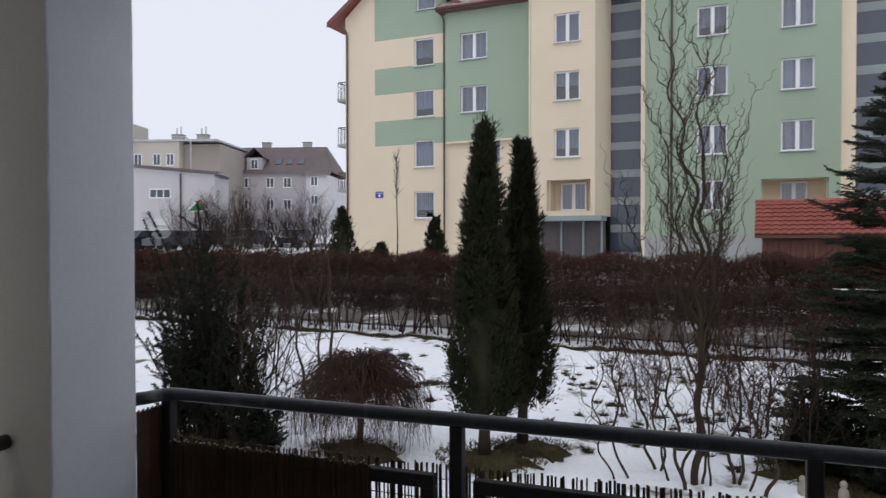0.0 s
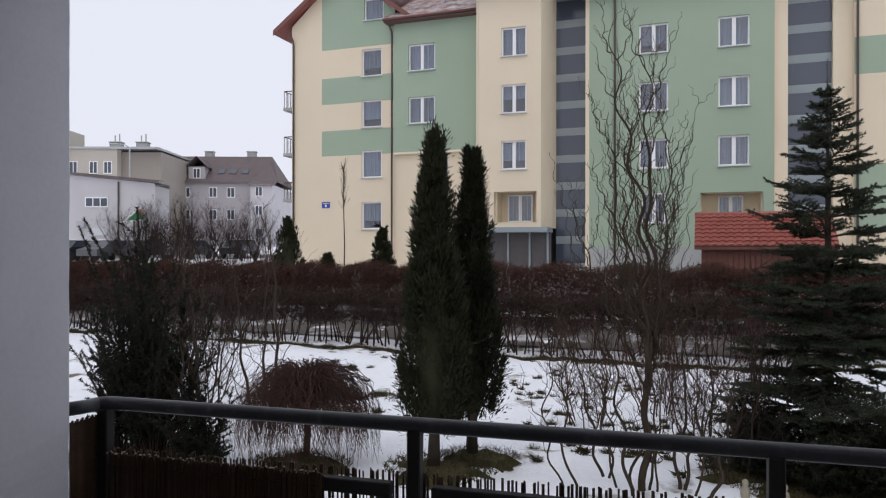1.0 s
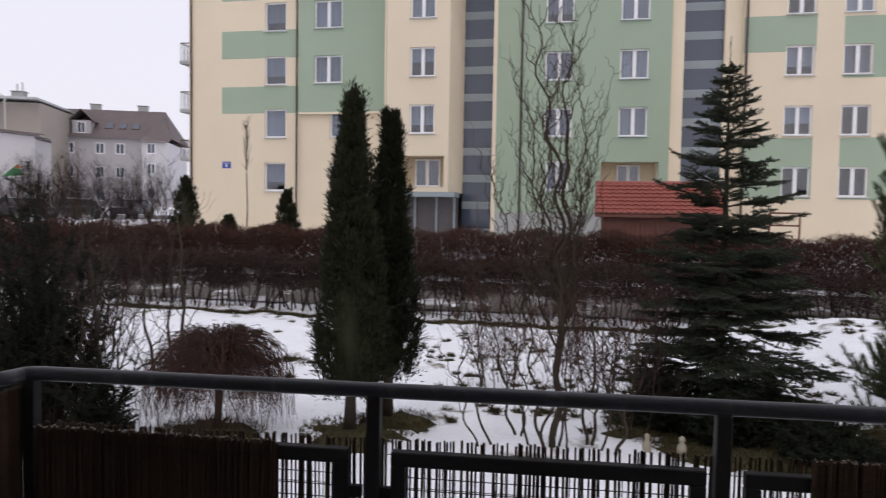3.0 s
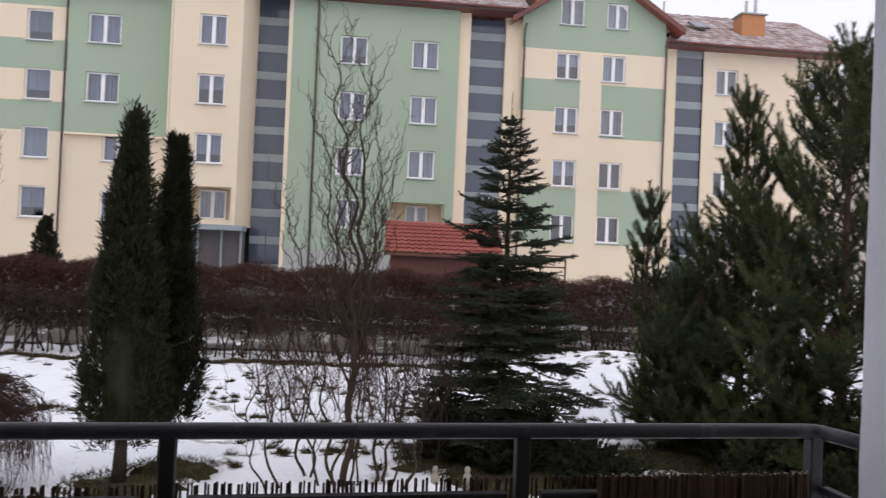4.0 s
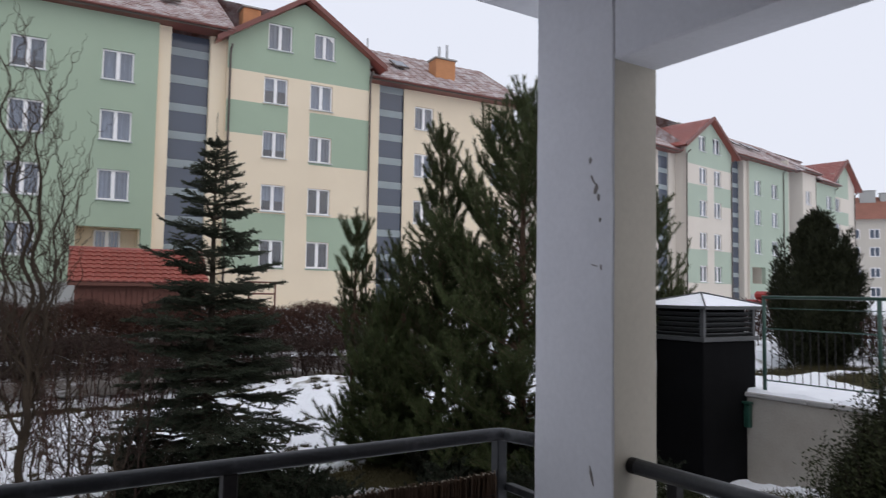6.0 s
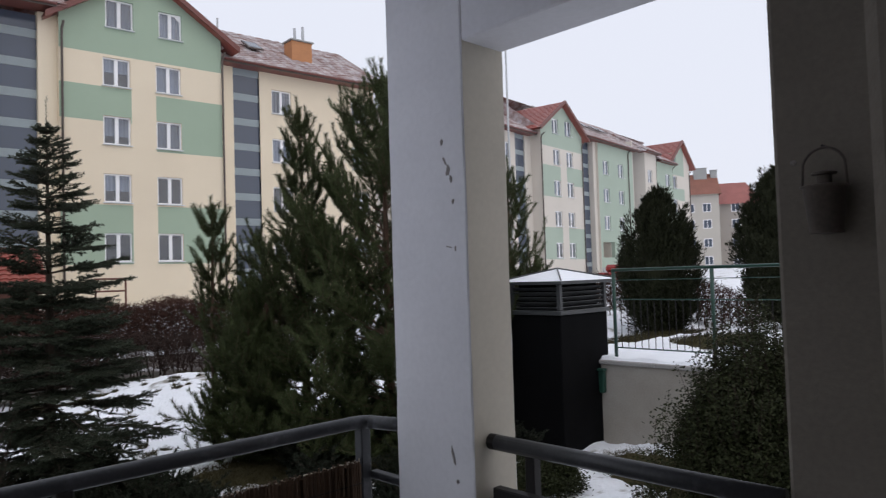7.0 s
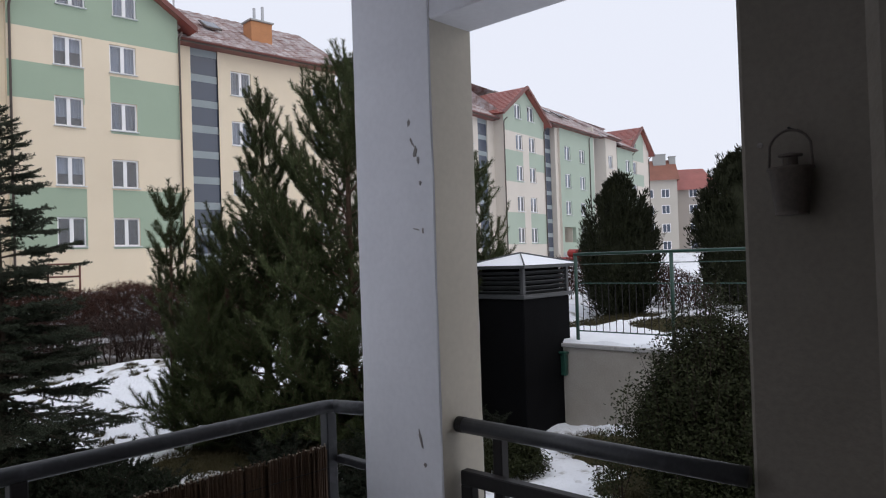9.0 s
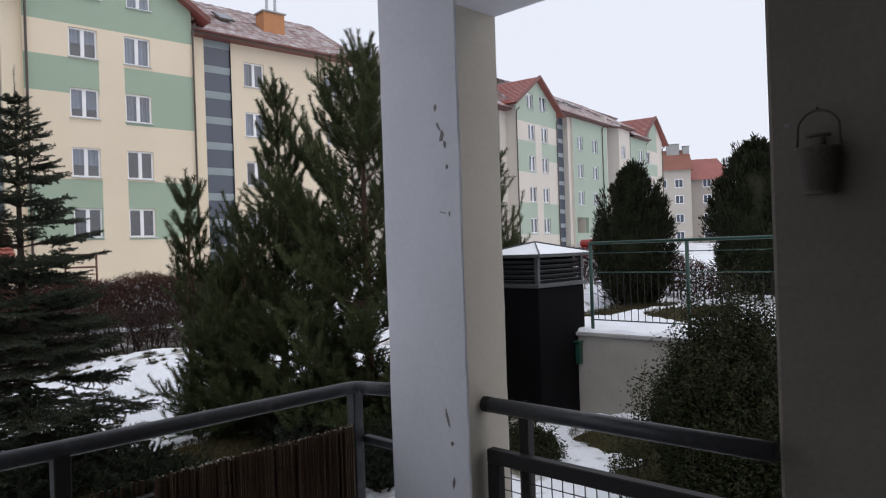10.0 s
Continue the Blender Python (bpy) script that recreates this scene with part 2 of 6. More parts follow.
# ---- geometry helpers ----
class Geo:
    """Collects vertices and faces, with a material slot for each face."""

    def __init__(self):
        self.v, self.f, self.mi = [], [], []

    def face(self, pts, mi=0):
        k = len(self.v)
        self.v += [tuple(p) for p in pts]
        self.f.append(tuple(range(k, k + len(pts))))
        self.mi.append(mi)
        return self

    def box(self, x0, x1, y0, y1, z0, z1, mi=0, m=None, bevel=0.0):
        b = bevel
        k = len(self.v)
        if b:
            pts = []
            for z, ins in ((z0, b), (z0 + b, 0), (z1 - b, 0), (z1, b)):
                a0, a1, c0, c1 = x0 + ins, x1 - ins, y0 + ins, y1 - ins
                e = b if not ins else 0
                pts += [(a0 + e, c0, z), (a1 - e, c0, z), (a1, c0 + e, z), (a1, c1 - e, z),
                        (a1 - e, c1, z), (a0 + e, c1, z), (a0, c1 - e, z), (a0, c0 + e, z)]
            fs = [tuple(range(7, -1, -1)), tuple(range(24, 32))]
            for r in range(3):
                for a in range(8):
                    c = (a + 1) % 8
                    fs.append((r * 8 + a, r * 8 + c, r * 8 + 8 + c, r * 8 + 8 + a))
        else:
            pts = [(x, y, z) for z in (z0, z1) for x, y in ((x0, y0), (x1, y0), (x1, y1), (x0, y1))]
            fs = [(3, 2, 1, 0), (4, 5, 6, 7), (0, 1, 5, 4), (1, 2, 6, 5), (2, 3, 7, 6), (3, 0, 4, 7)]
        if m is not None:
            pts = [tuple(m @ Vector(p)) for p in pts]
        self.v += pts
        for q in fs:
            self.f.append(tuple(i + k for i in q))
            self.mi.append(mi)
        return self

    def tube(self, pts, r0, r1=None, n=6, mi=0, caps=True):
        r1 = r0 if r1 is None else r1
        k = len(self.v)
        pts = [Vector(p) for p in pts]
        c = len(pts)
        side = None
        for i, p in enumerate(pts):
            d = (pts[min(i + 1, c - 1)] - pts[max(i - 1, 0)])
            d = d.normalized() if d.length > 1e-9 else Vector((0, 0, 1))
            if side is None:
                side = d.orthogonal().normalized()
            else:
                side = (side - d * side.dot(d))
                side = side.normalized() if side.length > 1e-6 else d.orthogonal().normalized()
            up = d.cross(side)
            r = r0 + (r1 - r0) * i / max(c - 1, 1)
            for a in range(n):
                w = 2 * math.pi * a / n
                self.v.append(tuple(p + (side * math.cos(w) + up * math.sin(w)) * r))
        for i in range(c - 1):
            for a in range(n):
                b = (a + 1) % n
                self.f.append((k + i * n + a, k + i * n + b, k + i * n + n + b, k + i * n + n + a))
                self.mi.append(mi)
        if caps:
            self.f += [tuple(range(k + n - 1, k - 1, -1)), tuple(range(k + (c - 1) * n, k + c * n))]
            self.mi += [mi, mi]
        return self

    def lathe(self, profile, n=16, mi=0, at=(0, 0, 0)):
        k = len(self.v)
        for r, z in profile:
            for a in range(n):
                w = 2 * math.pi * a / n
                self.v.append((at[0] + r * math.cos(w), at[1] + r * math.sin(w), at[2] + z))
        c = len(profile)
        for i in range(c - 1):
            for a in range(n):
                b = (a + 1) % n
                self.f.append((k + i * n + a, k + i * n + b, k + i * n + n + b, k + i * n + n + a))
                self.mi.append(mi)
        self.f += [tuple(range(k + n - 1, k - 1, -1)), tuple(range(k + (c - 1) * n, k + c * n))]
        self.mi += [mi, mi]
        return self

    def mesh(self, name, mats, smooth=False):
        me = bpy.data.meshes.new(name)
        me.from_pydata(self.v, [], self.f)
        for m in mats:
            me.materials.append(M[m])
        if len(mats) > 1:
            me.polygons.foreach_set("material_index", self.mi)
        if smooth:
            me.polygons.foreach_set("use_smooth", [True] * len(self.f))
        me.update()
        return me


def tri_mesh(name, v, f, mat):
    """A mesh from arrays of vertices and triangles."""
    me = bpy.data.meshes.new(name)
    v, f = np.asarray(v, np.float32), np.asarray(f, np.int32)
    me.vertices.add(len(v))
    me.vertices.foreach_set("co", v.ravel())
    me.loops.add(f.size)
    me.loops.foreach_set("vertex_index", f.ravel())
    me.polygons.add(len(f))
    me.polygons.foreach_set("loop_start", np.arange(0, f.size, 3, dtype=np.int32))
    me.materials.append(M[mat])
    me.update(calc_edges=True)
    return me


def thing(name, label, category, at=(0, 0, 0), group="", turn=0.0, kind=""):
    """A top-level empty at the base of a thing."""
    ob = new(name)
    ob.empty_display_size = 0.1
    ob.matrix_basis = pose(*at, 0, 0, turn)
    return tagged(ob, label, category, group, kind)


def part(name, geo, mat, parent, label="", smooth=False, at=None, kind=""):
    """One mesh under a thing or a part; geo is a Geo or a finished mesh."""
    me = geo.mesh(name, mat if isinstance(mat, (list, tuple)) else [mat], smooth) if isinstance(geo, Geo) else geo
    ob = new(name, me)
    ob.parent = parent
    if at is not None:
        ob.location = at
    return tagged(ob, label, "", "", kind)


def solid(name, geo, mat, label, category="", kind="structure", smooth=False, m=None):
    """A mesh of its own at top level."""
    ob = new(name, geo.mesh(name, mat if isinstance(mat, (list, tuple)) else [mat], smooth))
    if m is not None:
        ob.matrix_basis = m
    return tagged(ob, label, category, "", kind)


def unit(a):
    return a / np.maximum(np.linalg.norm(a, axis=-1, keepdims=True), 1e-9)


def blades(rng, base, way, length, width):
    """Narrow triangles from each base along each way, turned at random."""
    n = len(base)
    side = unit(np.cross(way, rng.normal(size=(n, 3)))) * (np.broadcast_to(width, (n,))[:, None] / 2)
    tip = base + way * np.broadcast_to(length, (n,))[:, None]
    v = np.stack([base - side, base + side, tip], 1).reshape(-1, 3)
    return v, np.arange(3 * n).reshape(-1, 3)


def leaves(rng, base, way, length, width):
    """Diamond leaves of two triangles, folded a little."""
    n = len(base)
    side = unit(np.cross(way, rng.normal(size=(n, 3))))
    lift = np.cross(side, way)
    w, g = np.broadcast_to(width, (n,))[:, None] / 2, np.broadcast_to(length, (n,))[:, None]
    mid = base + way * g * 0.5
    v = np.stack([base, mid - side * w + lift * w * 0.4, base + way * g, mid + side * w + lift * w * 0.4], 1).reshape(-1, 3)
    k = np.arange(n)[:, None] * 4
    return v, np.concatenate([k + np.array([[0, 1, 2]]), k + np.array([[0, 2, 3]])])


def wiggle(rng, start, way, length, steps, wild, lift=0.0, pull=(0, 0, 1)):
    """A wandering path."""
    p, d = Vector(start), Vector(way).normalized()
    pts = [p.copy()]
    step = length / steps
    for _ in range(steps):
        d = (d + Vector(rng.normal(size=3)) * wild + Vector(pull) * lift).normalized()
        p = p + d * step
        pts.append(p.copy())
    return pts


def curl(rng, start, way, length, steps, amp, turns, lift=0.05):
    """A corkscrew path that keeps to its way."""
    d0 = Vector(way).normalized()
    e1 = d0.orthogonal().normalized()
    e2 = d0.cross(e1)
    a, b = rng.random() * 6.28, rng.random() * 6.28
    f1, f2 = turns * (0.7 + 0.6 * rng.random()), turns * (0.7 + 0.6 * rng.random())
    p = Vector(start)
    pts = [p.copy()]
    for i in range(steps):
        s = 6.28 * i / steps
        d0 = (d0 + Vector(rng.normal(size=3)) * 0.05 + Vector((0, 0, lift))).normalized()
        d = (d0 + e1 * amp * math.sin(a + f1 * s) + e2 * amp * math.sin(b + f2 * s)).normalized()
        p = p + d * length / steps
        pts.append(p.copy())
    return pts


# ---- ground ----
def ramp(x, stops):
    return np.interp(x, [a for a, _ in stops], [b for _, b in stops])


def smooth01(x):
    x = np.clip(x, 0, 1)
    return x * x * (3 - 2 * x)


RISE = [(8, -0.27), (14, -0.40), (19.6, -0.55), (21, -0.5), (25, -0.05), (25.5, 0.15), (26.6, 0.25), (33, 1.66), (50, 1.9), (62, 2.7), (100, 3.3), (3000, 5.5)]


def level(x, y):
    """Height of the ground."""
    z = ramp(y, RISE)
    inner = 0.9957 * (x - 9.78) + 0.0924 * (y - 7.38)
    upper = smooth01((inner - 0.05) / 0.17) * smooth01((11.5 - y) / 2.5)
    slope = smooth01((x - 9.0) / 6) * smooth01((y - 9.0) / 4) * (1 - smooth01((y - 20) / 8))
    mound = 0.8 * np.exp(-(((x - 6.5) / 2.2) ** 2 + ((y - 17.5) / 3.5) ** 2))
    return np.maximum(z + (1.0 - z) * upper, z + (1.1 - z) * slope) + mound


def relief(x, y):
    """The ground with its small lumps."""
    near = smooth01((30 - np.abs(x)) / 8) * smooth01((34 - y) / 6)
    lump = [noise.fractal(Vector((a * 1.5, b * 1.5, 3.1)), 0.8, 2.1, 4) for a, b in zip(np.ravel(x), np.ravel(y))]
    return level(x, y) + near * 0.085 * np.array(lump).reshape(np.shape(x)) - 0.03


def axis(lo, hi, step, far):
    core = np.arange(lo, hi + step / 2, step)
    out = [hi + (far - hi) * (k / 22) ** 2.4 for k in range(1, 23)]
    inn = [lo - (far + lo) * (k / 22) ** 2.4 for k in range(22, 0, -1)]
    return np.concatenate([inn, core, out])


gx, gy = axis(-18, 18, 0.16, 2600), axis(1.0, 30, 0.16, 2600)
X, Y = np.meshgrid(gx, gy)
Z = relief(X, Y)
k = np.arange(X.size).reshape(X.shape)
quads = np.stack([k[:-1, :-1], k[:-1, 1:], k[1:, 1:], k[1:, :-1]], -1).reshape(-1, 4)
me = bpy.data.meshes.new("ground")
me.from_pydata(np.stack([X, Y, Z], -1).reshape(-1, 3).tolist(), [], quads.tolist())
me.polygons.foreach_set("use_smooth", [True] * len(quads))
me.materials.append(M["snow"])
ground = tagged(new("ground", me), "patchy old snow over winter grass", "ground", "", "structure")


def strip(name, x0, x1, y0, y1, mat, label, lift, category):
    g = Geo()
    xs, ys = np.linspace(x0, x1, 60), np.linspace(y0, y1, 8)
    for a in range(59):
        for b in range(7):
            g.face([(x, y, float(level(x, y)) + lift) for x, y in ((xs[a], ys[b]), (xs[a + 1], ys[b]), (xs[a + 1], ys[b + 1]), (xs[a], ys[b + 1]))])
    return solid(name, g, mat, label, category, "structure", True)


strip("road", -60, 40, 21.2, 25.2, "asphalt", "wet grey asphalt lane with slush", 0.03, "road")
strip("pavement", -70, -22, 44, 52, "asphalt", "wet grey asphalt car park", 0.05, "pavement")

def grass_patch(x, y, r, seed, squash=1.0):
    """A low mat of bare soil and short winter grass."""
    rng = np.random.default_rng(seed)
    ob = thing("grass_patch", "flattened brown winter grass patch in the snow", "grass", (x, y, float(level(x, y))), "grass patches")
    g = Geo()
    ring = []
    for a in range(28):
        w = 2 * math.pi * a / 28
        q = r * (0.62 + 0.5 * rng.random())
        ring.append((q * math.cos(w), q * math.sin(w) * squash, -0.05))
    for a in range(28):
        p, q = ring[a], ring[(a + 1) % 28]
        g.face([(p[0] * 0.7, p[1] * 0.7, 0.06), p, q, (q[0] * 0.7, q[1] * 0.7, 0.06)])
        g.face([(0, 0, 0.07), (p[0] * 0.7, p[1] * 0.7, 0.06), (q[0] * 0.7, q[1] * 0.7, 0.06)])
    part("soil", g, "grass", ob, smooth=True)
    n = int(2600 * r * r * squash) + 160
    rad, ang = r * np.sqrt(rng.random(n)), rng.random(n) * 2 * math.pi
    base = np.stack([rad * np.cos(ang), rad * np.sin(ang) * squash, np.full(n, 0.035)], 1)
    way = unit(rng.normal(size=(n, 3)) * [0.6, 0.6, 0.2] + [0, 0, 0.8])
    v, f = blades(rng, base, way, 0.05 + 0.09 * rng.random(n), 0.012)
    part("grass_mass", tri_mesh("grass_mass", v, f, "grass"), None, ob, kind="stuff")
    return ob


def grass_field(name, label, spots, seed):
    """Tufts of winter grass that stand out of the snow, one stretch of stuff."""
    rng = np.random.default_rng(seed)
    base, way = [], []
    for x, y, r in spots:
        n = int(900 * r) + 40
        a, q = rng.random(n) * 6.28, r * rng.random(n) ** 0.7
        bx, by = x + q * np.cos(a) * 1.3, y + q * np.sin(a)
        base.append(np.stack([bx, by, relief(bx, by) - 0.015], 1))
        way.append(unit(rng.normal(size=(n, 3)) * [0.8, 0.8, 0.2] + [0, 0, 0.7]))
    base, way = np.concatenate(base), np.concatenate(way)
    v, f = blades(rng, base, way, 0.05 + 0.10 * rng.random(len(base)), 0.02)
    return tagged(new(name, tri_mesh(name, v, f, "grass")), label, "grass", "", "stuff")


# ---- balcony, turned a little against the far facade ----
BALCONY = pose(-1.65, 1.865, 0, 0, 0, 5.3)
FLOOR, RAIL = 0.9, 1.972


def bal(name, geo, mat, label, category="", smooth=False):
    return solid(name, geo, mat, label, category, "structure", smooth, BALCONY)


bal("balcony_floor", Geo().box(-0.4, 4.0, -2.6, 0.04, FLOOR - 0.2, FLOOR, bevel=0.01), "concrete", "grey concrete balcony slab", "floor")
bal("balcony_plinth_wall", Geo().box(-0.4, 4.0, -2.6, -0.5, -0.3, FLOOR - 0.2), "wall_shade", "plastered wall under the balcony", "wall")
bal("ceiling", Geo().box(-0.6, 4.1, -2.6, 0.02, 3.78, 3.98), "column", "white plastered balcony ceiling", "ceiling")
bal("beam", Geo().box(3.578, 3.792, -2.17, -0.633, 3.372, 3.776, bevel=0.006), "column", "off-white plastered concrete beam", "beam")


def column(u0, u1, v0, v1, label):
    """A plastered pillar with softly uneven edges; its inward face is a darker cream."""
    g = Geo()
    zs = np.linspace(FLOOR, 3.778, 44)
    b = 0.005
    for z0, z1 in zip(zs[:-1], zs[1:]):
        rings = []
        for z in (z0, z1):
            def j(s):
                return 0.0035 * noise.noise(Vector((s * 7.3, z * 5.0, 1.7))) + 0.002 * noise.noise(Vector((s * 3.1, z * 17.0, 4.2)))
            rings.append([(u0 + b + j(1), v0, z), (u1 - b + j(2), v0, z), (u1 + j(3), v0 + b, z), (u1 + j(4), v1 - b, z),
                          (u1 - b, v1 + j(5), z), (u0 + b, v1 + j(6), z), (u0 + j(7), v1 - b, z), (u0 + j(8), v0 + b, z)])
        for a in range(8):
            c = (a + 1) % 8
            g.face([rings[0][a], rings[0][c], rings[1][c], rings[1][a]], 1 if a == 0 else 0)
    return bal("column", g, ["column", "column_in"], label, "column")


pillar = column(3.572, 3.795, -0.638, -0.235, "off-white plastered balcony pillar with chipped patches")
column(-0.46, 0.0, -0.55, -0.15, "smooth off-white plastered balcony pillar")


def chip(v, z, w, h, tilt, seed):
    """A chipped spot in the pillar's plaster, a thin ragged hollow."""
    rng = np.random.default_rng(seed)
    g = Geo()
    n = 13
    ring = []
    for a in range(n):
        t = 2 * math.pi * a / n
        q = 0.5 + 0.5 * rng.random()
        dv, dz = w * q * math.cos(t) / 2, h * q * math.sin(t) / 2
        ring.append((dv * math.cos(tilt) - dz * math.sin(tilt), dv * math.sin(tilt) + dz * math.cos(tilt)))
    u = 3.5705
    g.face([(u, v + a, z + c) for a, c in ring])
    for a in range(n):
        p, q = ring[a], ring[(a + 1) % n]
        g.face([(u, v + p[0], z + p[1]), (u, v + q[0], z + q[1]), (u + 0.006, v + q[0] * 1.05, z + q[1] * 1.05), (u + 0.006, v + p[0] * 1.05, z + p[1] * 1.05)])
    ob = part("plaster_chip", g, "scar", pillar)
    return ob


chip(-0.529, 3.03, 0.018, 0.035, 0.2, 1)
chip(-0.542, 2.96, 0.014, 0.05, -0.5, 2)
chip(-0.556, 2.925, 0.026, 0.055, 0.3, 3)
chip(-0.569, 2.895, 0.014, 0.03, 0.0, 4)
chip(-0.576, 2.815, 0.012, 0.02, 0.4, 5)
chip(-0.549, 2.655, 0.045, 0.006, 0.25, 6)
chip(-0.582, 2.648, 0.010, 0.028, 0.1, 7)
chip(-0.539, 1.92, 0.014, 0.085, -0.25, 8)
chip(-0.556, 1.835, 0.016, 0.02, 0.0, 9)
chip(-0.559, 1.70, 0.012, 0.05, 0.2, 10)

# the flat's outer wall with the door opening, and an added dim room shell behind
bal("wall_side", Geo().box(3.70, 3.98, -2.6, -1.615, FLOOR - 0.2, 3.776, bevel=0.012), "wall_shade", "plastered side wall of the balcony, its grey-beige darkened for shade", "wall")
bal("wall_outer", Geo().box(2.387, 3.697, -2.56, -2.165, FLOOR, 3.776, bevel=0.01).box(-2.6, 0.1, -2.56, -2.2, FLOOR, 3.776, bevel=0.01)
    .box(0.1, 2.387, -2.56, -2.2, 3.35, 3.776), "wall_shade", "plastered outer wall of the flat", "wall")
# Unseen room shell added to block light; its dimness is put into the colour.
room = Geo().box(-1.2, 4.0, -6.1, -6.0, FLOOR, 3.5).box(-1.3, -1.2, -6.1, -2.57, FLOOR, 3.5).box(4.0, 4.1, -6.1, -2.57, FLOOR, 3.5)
bal("wall_room", room, "inside", "unseen dim room walls added to block light", "wall")
bal("floor_room", Geo().box(-1.3, 4.1, -6.1, -2.605, FLOOR - 0.1, FLOOR), "inside", "unseen dim room floor added to block light", "floor")
bal("ceiling_room", Geo().box(-1.3, 4.1, -6.1, -2.605, 3.5, 3.6), "inside", "unseen dim room ceiling added to block light", "ceiling")

door = tagged(new("door_1"), "ribbed balcony door frame with shade put into its dark colour", "door frame", "", "structure")
door.matrix_basis = BALCONY @ pose(2.387, -2.187, FLOOR)
top = 3.35 - FLOOR
jamb = Geo().box(-0.030, 0.0, -0.030, -0.004, 0, top, bevel=0.004).box(-0.022, 0.0, -0.044, -0.030, 0, top)
jamb.box(-0.040, 0.0, -0.075, -0.044, 0, top, bevel=0.005)
part("door_jamb", jamb, "frame_pvc", door)
part("seal", Geo().tube([(-0.023, -0.037, 0), (-0.023, -0.037, top)], 0.006, n=6), "tyre", door, "black rubber seal")
part("door_head", Geo().box(-2.24, -0.04, -0.075, -0.004, top - 0.05, top, bevel=0.005), "frame_pvc", door)


# ---- railing ----
def railing():
    ob = tagged(new("balcony_railing"), "grey painted steel balcony railing with wet round handrail", "railing")
    ob.matrix_basis = BALCONY @ pose(0, 0, FLOOR)
    z = RAIL - FLOOR
    r = 0.027
    front = Geo().tube([(0.02, -0.03, z), (0.045, -0.008, z), (0.08, 0, z), (3.54, 0, z), (3.575, -0.008, z), (3.6, -0.03, z)], r, n=16)
    part("handrail", front, "rail", ob, smooth=True)
    part("side_handrail", Geo().tube([(3.6, -0.03, z), (3.615, -0.09, z), (3.66, -0.237, z)], r, n=16), "rail", ob, smooth=True)
    part("side_handrail", Geo().tube([(3.66, -0.633, z), (3.66, -1.62, z)], r, n=16), "rail", ob, smooth=True)
    part("end_cap", Geo().tube([(3.66, -0.668, z), (3.66, -0.633, z)], r * 1.02, n=16), "steel_dark", ob)
    part("side_handrail", Geo().tube([(0.02, -0.03, z), (0.0, -0.10, z), (-0.03, -0.152, z)], r, n=16), "rail", ob, smooth=True)
    part("side_handrail", Geo().tube([(-0.21, -0.555, z - 0.075), (-0.21, -2.2, z - 0.075)], r, n=16), "rail", ob, smooth=True)
    for u in (0.03, 1.322, 2.474, 3.585):
        part("post", Geo().box(u - 0.024, u + 0.024, -0.024, 0.024, 0, z - 0.018, bevel=0.004), "rail" if u > 3 else "steel_dark", ob)
    part("post", Geo().box(3.69, 3.73, -0.80, -0.76, 0, z - 0.018, bevel=0.004), "steel_dark", ob)
    top_z, low_z, w = 1.765 - FLOOR, 0.12, 0.05

    def panel(a, b, along_u=True, at=0.0, top_z=top_z):
        """A framed wire-mesh panel."""
        def bar(s0, s1, z0, z1):
            if along_u:
                return Geo().box(s0, s1, at - 0.02, at + 0.02, z0, z1, bevel=0.004)
            return Geo().box(at - 0.02, at + 0.02, s0, s1, z0, z1, bevel=0.004)
        fr = part("panel_frame", bar(a, b, top_z - w, top_z), "steel_dark", ob)
        part("frame_bar", bar(a, b, low_z, low_z + w), "steel_dark", fr)
        part("frame_bar", bar(a, a + w, low_z + w, top_z - w), "steel_dark", fr)
        part("frame_bar", bar(b - w, b, low_z + w, top_z - w), "steel_dark", fr)
        g = Geo()
        n = int((b - a - 2 * w) / 0.042)
        for i in range(1, n):
            s = a + w + (b - a - 2 * w) * i / n
            p, q = ((s, at, low_z + w), (s, at, top_z - w)) if along_u else ((at, s, low_z + w), (at, s, top_z - w))
            g.tube([p, q], 0.002, n=4, caps=False)
        m = int((top_z - low_z - 2 * w) / 0.042)
        for i in range(1, m):
            zz = low_z + w + (top_z - low_z - 2 * w) * i / m
            p, q = ((a + w, at + 0.004, zz), (b - w, at + 0.004, zz)) if along_u else ((at + 0.004, a + w, zz), (at + 0.004, b - w, zz))
            g.tube([p, q], 0.002, n=4, caps=False)
        part("wire_mesh", g, "steel_dark", fr)

    for a, b in ((0.10, 1.235), (1.385, 2.425), (2.545, 3.53)):
        panel(a, b)
    panel(-1.60, -0.655, False, 3.66, top_z + 0.055)
    panel(-2.18, -0.565, False, -0.21, top_z - 0.075)
    for a, b in ((1.235, 1.281), (1.329, 1.385), (2.425, 2.456), (2.504, 2.545), (3.53, 3.561), (0.054, 0.10)):
        part("lug", Geo().box(a, b, -0.012, 0.012, top_z - 0.17, top_z - 0.13), "steel_dark", ob)
    part("side_bar", Geo().box(3.60, 3.635, -0.215, -0.024, top_z - 0.02, top_z + 0.01, bevel=0.003), "rail", ob)
    return ob


railing()


